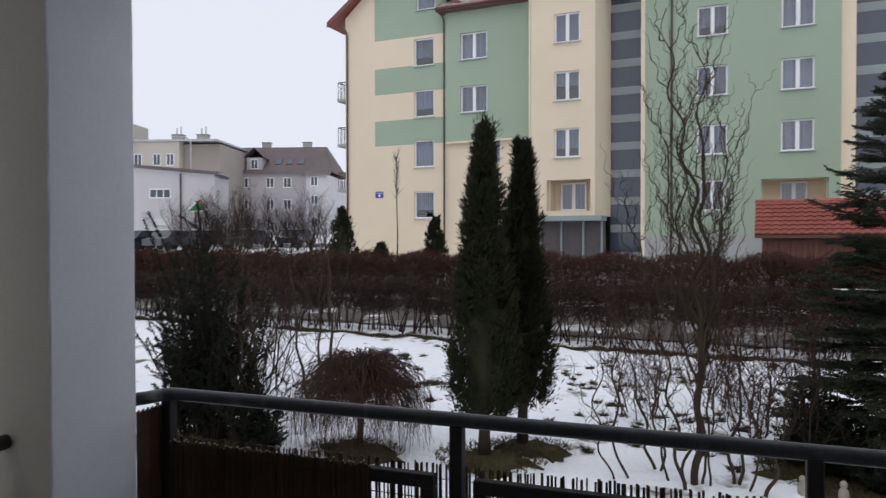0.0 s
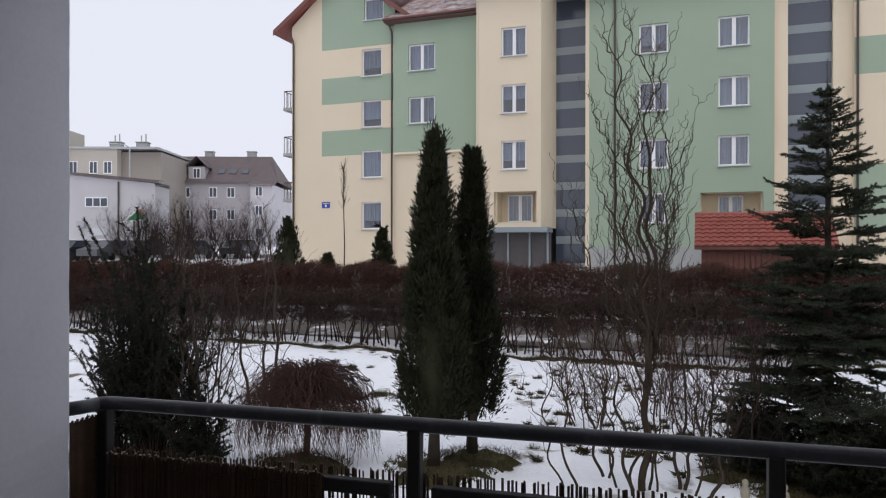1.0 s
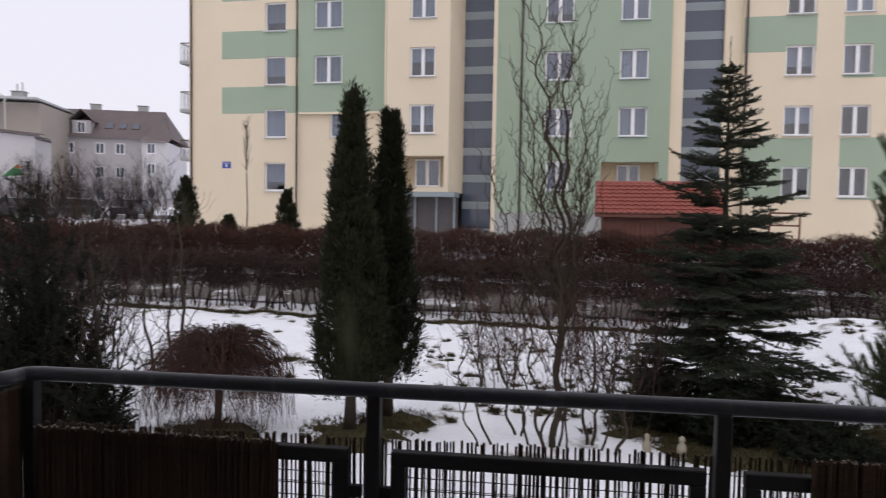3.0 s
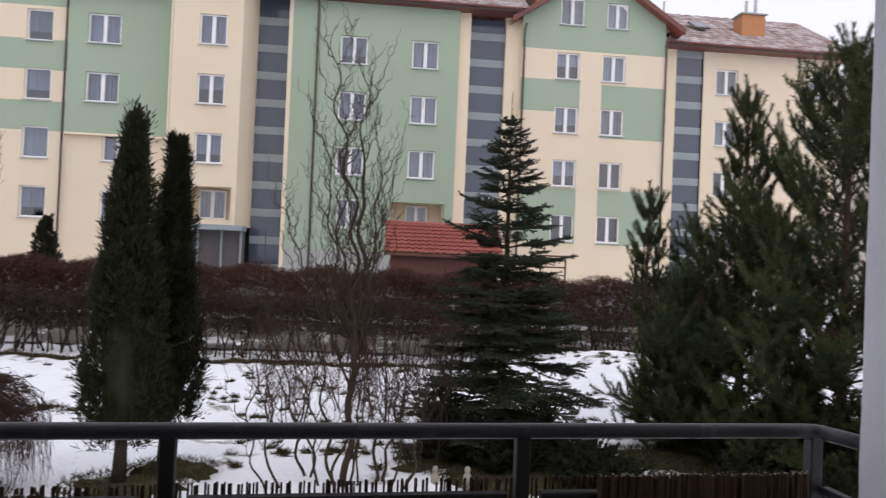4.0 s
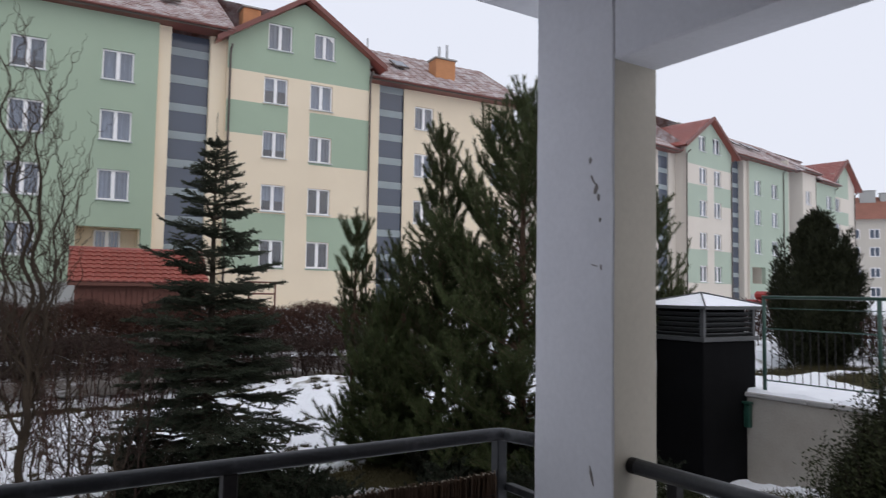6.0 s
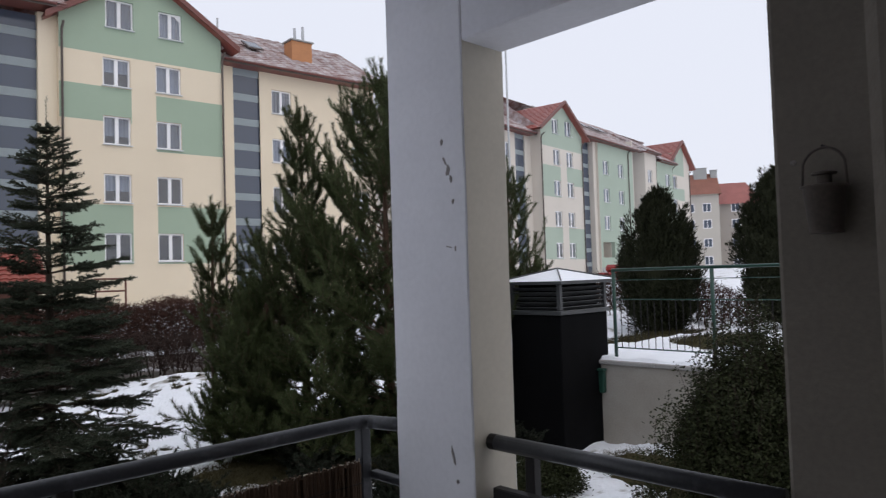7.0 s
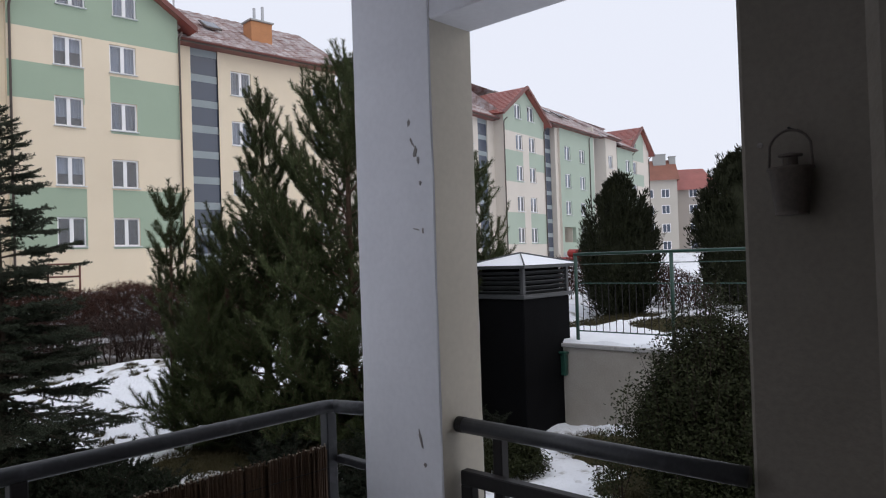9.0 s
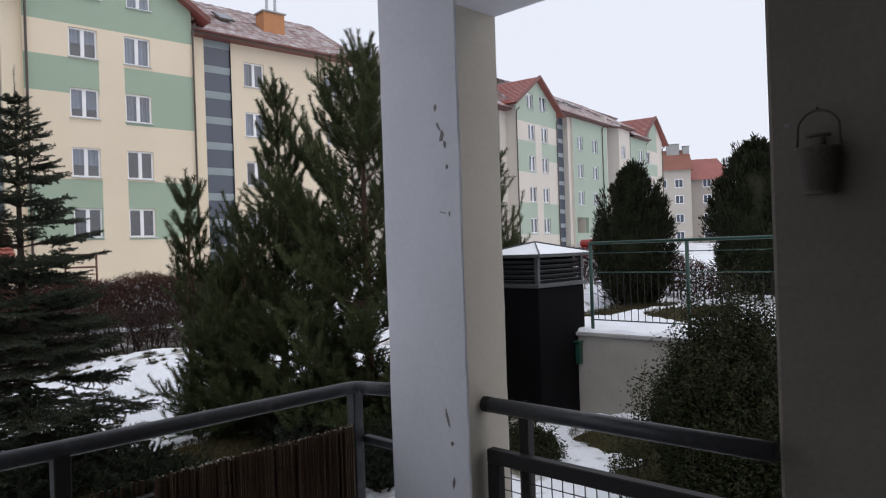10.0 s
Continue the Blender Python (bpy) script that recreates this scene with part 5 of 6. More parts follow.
def weeping(x, y, h, r, seed):
    """A small grafted tree whose bare shoots arch over and hang to the ground."""
    rng = np.random.default_rng(seed)
    ob = thing("weeping_tree", "small weeping tree, a dome of bare red-brown shoots", "tree", at_ground(x, y))
    part("trunk", Geo().tube([(0, 0, 0), (0.03, 0, 0.4), (0, 0, h * 0.72)], 0.045, 0.05, n=8), "bark", ob, smooth=True)
    arms, shoots, dark = Geo(), Geo(), Geo()
    for s in range(1250):
        ang = rng.random() * 6.28
        q = r * (0.25 + 0.82 * rng.random() ** 0.75)
        peak = h * (0.70 + 0.36 * rng.random())
        end = peak * (0.60 - 0.56 * rng.random() ** 0.7 * math.sqrt(q / r / 1.05))
        swirl = 0.7 * rng.normal()
        pts = []
        for i in range(11):
            t = i / 10
            d = q * math.sin(1.57 * t ** 0.85)
            z = end + (peak - end) * math.cos(1.57 * t ** 1.25) ** 0.8 - 0.22 * h * max(0.0, 0.18 - t) / 0.18
            a = ang + swirl * t
            pts.append((d * math.cos(a) + 0.025 * rng.normal(), d * math.sin(a) + 0.025 * rng.normal(), max(0.03, z + 0.025 * rng.normal())))
        (arms if s < 80 else shoots if s % 2 else dark).tube(pts, 0.009 if s < 80 else 0.0044, 0.002, n=4 if s < 80 else 3, caps=False)
    part("limb_mass", arms, "twig_red", ob, kind="stuff")
    part("shoot_mass", shoots, "twig_red", ob, kind="stuff")
    part("old_shoot_mass", dark, "twig", ob, "older darker shoots", kind="stuff")
    return ob


def hedge(x0, x1, y, depth, h, seed, mat, label, per_metre, twigs, bare=0.35, bow=None, mass=300):
    """A clipped leafless hedge: stems from the ground, a thick tangle of twigs above."""
    rng = np.random.default_rng(seed)
    g = Geo()
    n = int((x1 - x0) * per_metre)
    for i in range(n):
        x = x0 + (x1 - x0) * (i + rng.random()) / n
        yy = y + depth * (rng.random() - 0.5) + (bow(x) if bow else 0.0)
        z0 = float(level(x, yy)) - 0.03
        hh = h * (0.82 + 0.2 * rng.random())
        pts = wiggle(rng, (x, yy, z0), (0.25 * rng.normal(), 0.15 * rng.normal(), 1), hh, 8, 0.13, 0.10)
        g.tube(pts, 0.019 + 0.016 * rng.random(), 0.006, n=4, caps=False)
        for k in range(twigs):
            j = min(8, int(8 * (bare + (1 - bare) * rng.random())))
            a = rng.random() * 6.28
            tw = wiggle(rng, pts[j], (math.cos(a), 0.8 * math.sin(a), 0.75), 0.2 + 0.42 * rng.random(), 4, 0.22, 0.05)
            top = z0 + h
            tw = [Vector((p.x, p.y, min(p.z, top + 0.05 * math.sin(p.x * 9)))) for p in tw]
            g.tube(tw, 0.0065, 0.0032, n=3, caps=False)
    m = int((x1 - x0) * mass)
    hx, hy = x0 + (x1 - x0) * rng.random(m), y + (depth + 0.25) * (rng.random(m) - 0.5)
    frac = bare + (1 - bare) * rng.random(m) ** 0.8
    hz = level(hx, hy) - 0.05 + h * frac * (0.93 + 0.07 * np.sin(hx * 2.3))
    way = unit(rng.normal(size=(m, 3)) + [0, 0, 0.5])
    v, f = leaves(rng, np.stack([hx, hy, hz], 1) - way * 0.1, way, 0.16 + 0.18 * rng.random(m), 0.020)
    ob = new("hedge", g.mesh("hedge", [mat]))
    tagged(ob, label, "hedge", "", "stuff")
    part("twig_mass", tri_mesh("twig_mass", v, f, mat), None, ob, kind="stuff")
    return ob


TAPER = (0.55, 0.95, 1.06, 0.62, 0.28, 0.11, 0.02)
EGG = (0.10, 0.42, 0.78, 1.0, 0.74, 0.42, 0.06)
tufted("thuja_tree", -2.70, 8.15, 4.33, 0.36, 3, "slim columnar dark green thuja", TAPER, 330, 120, group="columnar thujas", low=0.6)
tufted("thuja_tree", -2.43, 8.9, 4.2, 0.35, 8, "slim columnar dark green thuja with brownish tip", TAPER, 300, 120, group="columnar thujas", low=0.62)
weeping(-4.43, 7.85, 1.3, 0.97, 4)
corkscrew(-0.12, 8.4, 21)
corkscrew_shoots(-0.15, 8.5, 22)
spruce(2.08, 10.1, 5.08, 1.75, 5, "bluish green young spruce with snow-free drooping lower branches")
pine(5.93, 10.4, 5.95, 1.62, 6, "young bushy green pine with upswept shoots", 0.02, "garden pines", 18, (1.28, 1.2, 0.50, 0.25, 0.08))
pine(6.75, 9.1, 6.4, 2.1, 7, "tall dense dark green pine", 0.02, "garden pines", 20, (0.9, 1.0, 1.0, 0.55, 0.12), 0.9)
# Three added pines stand in for boughs and lower crown of the first two.
pine(4.58, 10.9, 4.25, 0.40, 9, "slender added pine standing in for a bough of the young pine", 0.62, "garden pines", 4, (0.6, 1.0, 0.9, 0.8, 0.3))
pine(5.0, 10.5, 2.9, 0.9, 10, "low bushy added pine filling out the young pine's lower crown", 0.02, "garden pines", 11, (1.0, 1.0, 0.8, 0.5, 0.2))
pine(9.42, 9.0, 5.0, 0.95, 11, "slim added pine standing in for a bough of the tall pine", 0.3, "garden pines", 8, (0.9, 1.0, 0.9, 0.7, 0.3))
yew(-6.3, 7.1, 3.4, 0.55, 31, "dark upright yew shrub beside the railing", 11000)
yew(-5.45, 6.9, 1.25, 0.5, 32, "low dark green yew shrub in the snow", 4000)
yew(-7.6, 8.2, 2.1, 0.9, 33, "spreading dark yew shrub", 5000)
yew(-6.85, 7.2, 2.45, 0.6, 34, "dark yew shrub beside the railing", 4600)
yew(-8.8, 9.4, 2.0, 1.1, 35, "broad dark yew shrub on the lawn", 8000)
bare_tree("bare_garden_tree", -5.75, 7.3, 2.9, 45, "leafless forked garden tree beside the yews", 3, 0.3, 0.2, "bark", thick=0.045, side=14, twig_len=0.9, lean=0.35, sub=7)
bare_tree("bare_shrub", -6.6, 7.7, 2.0, 46, "leafless dark shrub among the yews", 8, 1.2, 0.14, "twig", "brown shrubs", 0.016, 11, 0.6, 0.4, 6)
bare_tree("bare_garden_tree", -9.6, 12.0, 2.6, 44, "leafless spreading garden shrub", 7, 1.2, 0.14, "twig", thick=0.02, side=11, twig_len=0.9, lean=0.5, sub=6)
bare_tree("bare_garden_tree", -6.1, 9.2, 3.4, 41, "leafless young garden tree with forked limbs", 3, 0.5, 0.13, "bark", thick=0.035, side=9, twig_len=1.0, lean=0.4, sub=5)
bare_tree("bare_garden_tree", -8.2, 10.4, 2.3, 42, "leafless low garden shrub with fine twigs", 7, 1.0, 0.13, "twig", thick=0.02, side=9, twig_len=0.7, lean=0.5, sub=5)
bare_tree("bare_garden_tree", 0.9, 9.3, 2.6, 43, "leafless brown garden shrub beside the spruce", 6, 1.0, 0.13, "twig", thick=0.018, side=8, twig_len=0.7, lean=0.35, sub=5)
hedge(-30, 4.5, 20.3, 0.8, 1.85, 51, "twig", "leafless dark brown hedge with open stems", 9.0, 22, 0.42, mass=1900)
hedge(4.5, 12.5, 21.6, 0.9, 1.45, 53, "twig", "leafless brown hedge behind the snow bank", 8.0, 14, 0.2, mass=900)
hedge(-36, 14, 26.4, 1.3, 1.82, 52, "twig_red", "dense clipped red-brown leafless hedge", 6.0, 6, 0.04, mass=4200)
for n, (bx, by, bh) in enumerate(((7.6, 22.6, 1.9), (5.2, 21.6, 1.9), (9.4, 22.4, 1.8))):
    bare_tree("bare_shrub", bx, by, bh, 60 + n, "leafless brown rounded shrub behind the garden", 9, 1.2, 0.12, "twig", "brown shrubs", 0.025, 10, 0.7, 0.45, 6)
FIR = (0.9, 1.0, 0.9, 0.58, 0.32, 0.16, 0.03)
for cx, cy, ch, cr, cs, cl in ((-18.8, 29.2, 3.2, 0.85, 71, "small dark conifer before the block"), (-13.9, 29.8, 2.5, 0.65, 72, "small green conifer before the block"), (-17.0, 30.0, 1.2, 0.35, 73, "very small green conifer before the block")):
    tufted("small_conifer", cx, cy, ch, cr, cs, cl, FIR, 130, 40, 0.42, 0.16, 0.05, "small conifers", 0.6, 0.05)
sapling(-14.55, 27.2, 6.01, 74)
tufted("garden_conifer", 17.2, 11.1, 4.2, 1.0, 81, "large dark egg-shaped conifer with several tips on the upper lawn", EGG, 420, 90, 0.6, 0.13, 0.03, "upper lawn conifers", 0.72, 0.15)
tufted("garden_conifer", 18.0, 7.95, 3.9, 1.1, 82, "large dark rounded conifer on the upper lawn", EGG, 460, 90, 0.6, 0.13, 0.03, "upper lawn conifers", 0.72, 0.15)
bare_tree("bare_garden_tree", 23.5, 10.5, 5.2, 83, "leafless tree behind the upper lawn", 4, 0.8, 0.13, "bark", thick=0.05, side=9, twig_len=1.3, lean=0.35, sub=5, low=0.4)


def box_shrub(x, y, h, r, seed, label, n=14000):
    """An evergreen shrub of small oval leaves on upright shoots."""
    rng = np.random.default_rng(seed)
    ob = thing("box_shrub", label, "shrub", at_ground(x, y))
    wood = Geo()
    base, way = [], []
    for s in range(int(n / 60)):
        a, q = rng.random() * 6.28, r * math.sqrt(rng.random())
        top = h * (1 - 0.64 * (q / r) ** 1.1) * (0.74 + 0.32 * rng.random())
        pts = wiggle(rng, (q * 0.6 * math.cos(a), q * 0.6 * math.sin(a), 0), (0.35 * q / r * math.cos(a), 0.35 * q / r * math.sin(a), 1), top, 8, 0.08, 0.08)
        wood.tube(pts, 0.007, 0.002, n=3, caps=False)
        b, w = along(rng, pts, 150 / max(top, 0.3), 0.25)
        base.append(b), way.append(w)
    base, way = np.concatenate(base), np.concatenate(way)
    base = base + rng.normal(size=base.shape) * 0.05
    side = unit(np.cross(way, rng.normal(size=way.shape)))
    v, f = leaves(rng, base, unit(way * 0.5 + side), 0.030 + 0.022 * rng.random(len(base)), 0.020)
    part("branchwork", wood, "twig", ob, kind="stuff")
    part("foliage", tri_mesh("foliage", v, f, "box_leaf"), None, ob)
    return ob


box_shrub(7.75, 3.5, 2.6, 1.0, 91, "olive green box shrub beside the retaining wall", 105000)
box_shrub(6.95, 4.3, 1.85, 0.07, 92, "slender pointed evergreen shoot", 360)
box_shrub(6.7, 4.3, 1.35, 0.06, 95, "slender pointed evergreen shoot", 260)
box_shrub(7.35, 3.5, 1.5, 0.75, 96, "low olive green box shrub before the wall", 9000)
box_shrub(7.2, 6.2, 0.55, 0.75, 93, "low green groundcover shrub in the snow", 6000)
box_shrub(8.6, 2.9, 2.1, 0.9, 94, "tall olive green box shrub", 14000)

for n, (bx, by, bh, br) in enumerate(((5.2, 9.0, 0.8, 0.8), (6.4, 8.0, 0.75, 0.85), (7.6, 7.4, 0.9, 0.7), (3.2, 9.0, 0.45, 0.6), (1.9, 9.3, 0.4, 0.7), (5.9, 11.6, 0.8, 0.9), (7.4, 10.3, 0.9, 0.9), (4.7, 7.8, 0.55, 0.6), (5.6, 7.1, 0.6, 0.7), (3.3, 8.1, 0.4, 0.5), (6.0, 9.4, 1.1, 1.0), (7.0, 8.7, 1.2, 1.0), (2.0, 8.9, 0.75, 0.8), (2.9, 8.5, 0.7, 0.9), (2.5, 9.4, 0.9, 0.9), (1.4, 9.3, 0.8, 0.7), (5.15, 6.6, 0.5, 0.6), (1.2, 9.9, 1.0, 0.8))):
    yew(bx, by, bh, br, 500 + n, "low dark evergreen undergrowth beneath the conifers", 5000, "conifer undergrowth")
for n, (bx, by, bh) in enumerate(((0.4, 11.2, 1.9), (-1.3, 11.6, 1.8), (1.3, 12.6, 1.9), (-0.3, 13.0, 1.6))):
    bare_tree("bare_shrub", bx, by, bh, 520 + n, "leafless red-brown garden shrub with fine twigs", 8, 1.0, 0.16, "twig_red", "brown shrubs", 0.016, 11, 0.6, 0.35, 6)

for n, (px, py, pr, sq) in enumerate(((-2.6, 8.1, 0.75, 0.8), (-4.4, 7.7, 0.7, 0.7), (-2.3, 8.8, 0.6, 0.8), (1.8, 9.5, 1.3, 0.8), (6.3, 6.3, 0.5, 0.8), (15.6, 9.6, 2.4, 0.5), (14.0, 7.6, 1.3, 0.6), (6.2, 9.3, 2.3, 0.7), (4.6, 9.8, 1.0, 0.7), (-6.5, 7.1, 1.2, 0.7), (16.9, 11.0, 1.5, 0.8), (8.9, 5.6, 0.9, 1.1), (8.1, 4.0, 1.2, 1.0), (2.3, 8.8, 1.3, 0.7))):
    grass_patch(px, py, pr, 200 + n, sq)
spot_rng = random.Random(77)
tufts = [(spot_rng.uniform(-9, 3.5), spot_rng.gauss(14.5, 2.2), spot_rng.uniform(0.02, 0.08)) for _ in range(130)]
tufts += [(spot_rng.uniform(3.5, 8), spot_rng.uniform(10.5, 19), spot_rng.uniform(0.03, 0.12)) for _ in range(70)]
tufts += [(spot_rng.uniform(-2.0, 2.5), spot_rng.uniform(9.5, 13), spot_rng.uniform(0.03, 0.10)) for _ in range(60)]
tufts += [(spot_rng.gauss(-6.4, 0.6), spot_rng.gauss(12.3, 0.35), spot_rng.uniform(0.1, 0.3)) for _ in range(12)]
grass_field("grass_tufts", "brown winter grass tufts and clods standing out of the snow", tufts, 21)
verge = [(-24 + n * 0.16 + spot_rng.uniform(-0.1, 0.1), 19.45 + 0.12 * math.sin(n * 0.37) + spot_rng.uniform(-0.12, 0.12), 0.26) for n in range(180)]
grass_field("grass_verge", "brown grass verge along the hedge", verge, 22)


def cross_hedge(a, b, depth, h, seed, label):
    """A leafless clipped hedge that runs straight from a to b."""
    rng = np.random.default_rng(seed)
    a, b = np.array(a), np.array(b)
    run = b - a
    length = float(np.hypot(run[0], run[1]))
    across = np.array([-run[1], run[0]]) / length
    g = Geo()
    for i in range(int(length * 5)):
        x, y = a + run * rng.random() + across * depth * (rng.random() - 0.5)
        g.tube(wiggle(rng, (x, y, float(level(x, y)) - 0.03), (0.2 * rng.normal(), 0.2 * rng.normal(), 1), h * 0.9, 6, 0.12, 0.1), 0.018, 0.005, n=4, caps=False)
    m = int(length * 1500)
    at = a + run * rng.random(m)[:, None] + across * (depth * (rng.random(m) - 0.5))[:, None]
    z = level(at[:, 0], at[:, 1]) + h * (0.08 + 0.9 * rng.random(m) ** 0.85)
    way = unit(rng.normal(size=(m, 3)) + [0, 0, 0.5])
    v, f = leaves(rng, np.stack([at[:, 0], at[:, 1], z], 1) - way * 0.1, way, 0.16 + 0.18 * rng.random(m), 0.024)
    ob = tagged(new("hedge", g.mesh("hedge", ["twig_red"])), label, "hedge", "", "stuff")
    part("twig_mass", tri_mesh("twig_mass", v, f, "twig_red"), None, ob, kind="stuff")
    return ob


cross_hedge((16.5, 19.0), (24.5, 5.0), 0.9, 1.35, 54, "clipped red-brown leafless hedge behind the upper lawn")


# ---- garden shed ----
def shed():
    ob = thing("garden_shed", "red-brown wooden shed with a wet red tiled roof", "shed", (0.35, 29.6, 1.36))
    w, d, h = 4.6, 3.2, 1.35
    for s in range(23):
        x = s * 0.2
        part("board", Geo().box(x + 0.01, x + 0.19, 0.0, 0.03, 0, h, bevel=0.006), "wood_red", ob)
    part("side_wall", Geo().box(0.01, 0.06, 0.04, d, 0, h + 0.2), "wood_red", ob)
    part("side_wall", Geo().box(w - 0.06, w - 0.01, 0.04, d, 0, h + 0.2), "wood_red", ob)
    part("back_wall", Geo().box(0.07, w - 0.07, d - 0.05, d, 0, h), "wood_red", ob)
    rows, cols = 8, 17
    ya, yb, za, zb = -0.35, 1.7, h - 0.02, h + 1.32
    tile = Geo()
    tw, tl = (w + 0.5) / cols, math.hypot(yb - ya, zb - za) / rows
    for a in range(6):
        t0, t1 = a / 6, (a + 1) / 6
        z0, z1 = 0.045 * math.sin(math.pi * t0), 0.045 * math.sin(math.pi * t1)
        tile.face([(tw * t0, 0, z0 + 0.06), (tw * t1, 0, z1 + 0.06), (tw * t1, tl * 1.08, z1), (tw * t0, tl * 1.08, z0)])
        tile.face([(tw * t0, 0, z0), (tw * t1, 0, z1), (tw * t1, 0, z1 + 0.06), (tw * t0, 0, z0 + 0.06)])
    me = tile.mesh("roof_tile", ["roof_red"])
    slope = math.degrees(math.atan2(zb - za, yb - ya))
    deck = part("roof_deck", Geo().face([(-0.25, ya, za), (w + 0.25, ya, za), (w + 0.25, yb, zb), (-0.25, yb, zb)])
                .face([(-0.25, yb, zb), (w + 0.25, yb, zb), (w + 0.25, d + 0.4, za), (-0.25, d + 0.4, za)])
                .face([(-0.25, ya, za - 0.12), (w + 0.25, ya, za - 0.12), (w + 0.25, ya, za), (-0.25, ya, za)]), "wood_red", ob)
    for r in range(rows):
        for c in range(cols):
            t = part("roof_tile", me, None, deck)
            f = r / rows
            t.matrix_basis = pose(-0.25 + c * tw, ya + (yb - ya) * f, za + (zb - za) * f + 0.01, slope, 0, 0)
    part("ridge_cap", Geo().tube([(-0.27, yb, zb + 0.03), (w + 0.27, yb, zb + 0.03)], 0.09, n=8), "roof_red", ob, smooth=True)
    return ob


shed()

rack = thing("carpet_rack", "brown steel carpet-beating rack before the block", "rack", (7.7, 33.4, 1.56))
for u in (0.0, 1.25):
    part("post", Geo().tube([(u, 0, 0), (u, 0, 1.35)], 0.045, n=8), "wood_red", rack)
for z in (0.75, 1.3):
    part("bar", Geo().tube([(0, 0, z), (1.25, 0, z)], 0.04, n=8), "wood_red", rack)


# ---- vent shaft, retaining wall and fence on the upper lawn ----
def vent():
    ob = thing("vent_shaft", "black coated vent shaft with grey louvred head and snowy cap", "vent", (8.72, 7.2, -0.12), turn=5.3)
    w, d = 1.32, 1.05
    part("shaft", Geo().box(0.0, w, 0.0, d, -0.3, 1.98, bevel=0.015), "black", ob)
    part("head_base", Geo().box(-0.04, w + 0.04, -0.04, d + 0.04, 1.98, 2.05, bevel=0.008), "louver", ob)
    for x, y in ((0, 0), (w - 0.07, 0), (0, d - 0.07), (w - 0.07, d - 0.07)):
        part("head_post", Geo().box(x, x + 0.07, y, y + 0.07, 2.05, 2.47, bevel=0.006), "louver", ob)
    part("dark_core", Geo().box(0.12, w - 0.12, 0.12, d - 0.12, 2.05, 2.47), "black", ob)
    for i in range(5):
        z = 2.07 + i * 0.08
        for m in (pose(0.07, 0.055, z, -35), pose(0.07, d - 0.055, z, 35)):
            part("slat", Geo().box(0, w - 0.14, -0.045, 0.045, 0, 0.012, m=m), "louver", ob)
        for m in (pose(0.055, 0.07, z, 0, 35), pose(w - 0.055, 0.07, z, 0, -35)):
            part("slat", Geo().box(-0.045, 0.045, 0, d - 0.14, 0, 0.012, m=m), "louver", ob)
    e = 0.13
    cap = Geo().box(-e, w + e, -e, d + e, 2.47, 2.52, bevel=0.006)
    part("cap_rim", cap, "louver", ob)
    top = (w / 2, d / 2, 2.72)
    c = [(-e, -e, 2.525), (w + e, -e, 2.525), (w + e, d + e, 2.525), (-e, d + e, 2.525)]
    snow = Geo()
    for i in range(4):
        snow.face([c[i], c[(i + 1) % 4], top])
    part("cap", snow, "fresh_snow", ob, "thin snow on a pyramid cap")
    for i in range(4):
        part("cap_hip", Geo().tube([(c[i][0], c[i][1], c[i][2] + 0.012), (top[0], top[1], top[2] + 0.012)], 0.012, n=6), "louver", ob)
    return ob


vent()
LAWN = pose(9.78, 7.38, -0.06, 0, 0, 5.3)
solid("retaining_wall", Geo().box(0.0, 0.22, -9.5, -0.02, -0.6, 1.05, bevel=0.01), "garden_wall", "stained pale rendered garden retaining wall", "wall", "structure", False, LAWN)
coping = Geo()
for n in range(9):
    coping.box(-0.05, 0.28, -9.5 + n * 1.053, -9.5 + n * 1.053 + 1.045, 1.05, 1.12, bevel=0.012)
solid("coping", coping, "concrete", "grey concrete coping stones", "coping", "structure", False, LAWN)
snowcap = Geo()
for n in range(60):
    a, b = -9.5 + n * 0.158, -9.5 + (n + 1) * 0.158
    za, zb = 1.165 + 0.02 * math.sin(n * 1.3), 1.165 + 0.02 * math.sin((n + 1) * 1.3)
    snowcap.face([(0.0, a, 1.12), (0.0, b, 1.12), (0.05, b, zb), (0.05, a, za)]).face([(0.05, a, za), (0.05, b, zb), (1.2, b, zb - 0.02), (1.2, a, za - 0.02)])
solid("snow_cover", snowcap, "fresh_snow", "snow lying on the coping", "snow", "structure", True, LAWN)


def fence():
    ob = tagged(new("garden_fence"), "dark green steel fence with round top rail on the wall", "fence")
    ob.matrix_basis = LAWN @ pose(0.14, 0, 1.12)
    for y in (-0.30, -2.0, -3.7, -5.4, -7.1):
        part("post", Geo().tube([(0, y, 0), (0, y, 1.47)], 0.03, n=10), "fence_green", ob, smooth=True)
    part("top_rail", Geo().tube([(0, -0.27, 1.49), (0, -9.0, 1.49)], 0.026, n=10), "fence_green", ob, smooth=True)
    for z, r in ((1.32, 0.007), (0.20, 0.012), (1.0, 0.010)):
        part("rail", Geo().tube([(0, -0.3, z), (0, -9.0, z)], r, n=6), "fence_green", ob)
    g = Geo().tube([(0, 0, 0.2), (0, 0, 1.0)], 0.007, n=5).mesh("picket", ["steel_dark"])
    for n in range(70):
        y = -0.42 - n * 0.122
        if abs(y + 2) > 0.04 and abs(y + 3.7) > 0.04:
            part("picket", g, None, ob, at=(0, y, 0))
    return ob


fence()
tank = thing("green_tap_box", "small dark green box fixed to the retaining wall", "box", (9.60, 7.22, 0.52), turn=5.3)
part("body", Geo().box(0.08, 0.17, -0.05, 0.05, 0.0, 0.36, bevel=0.015), "fence_green", tank)
part("lid", Geo().box(0.06, 0.17, -0.07, 0.07, 0.36, 0.40, bevel=0.01), "fence_green", tank)


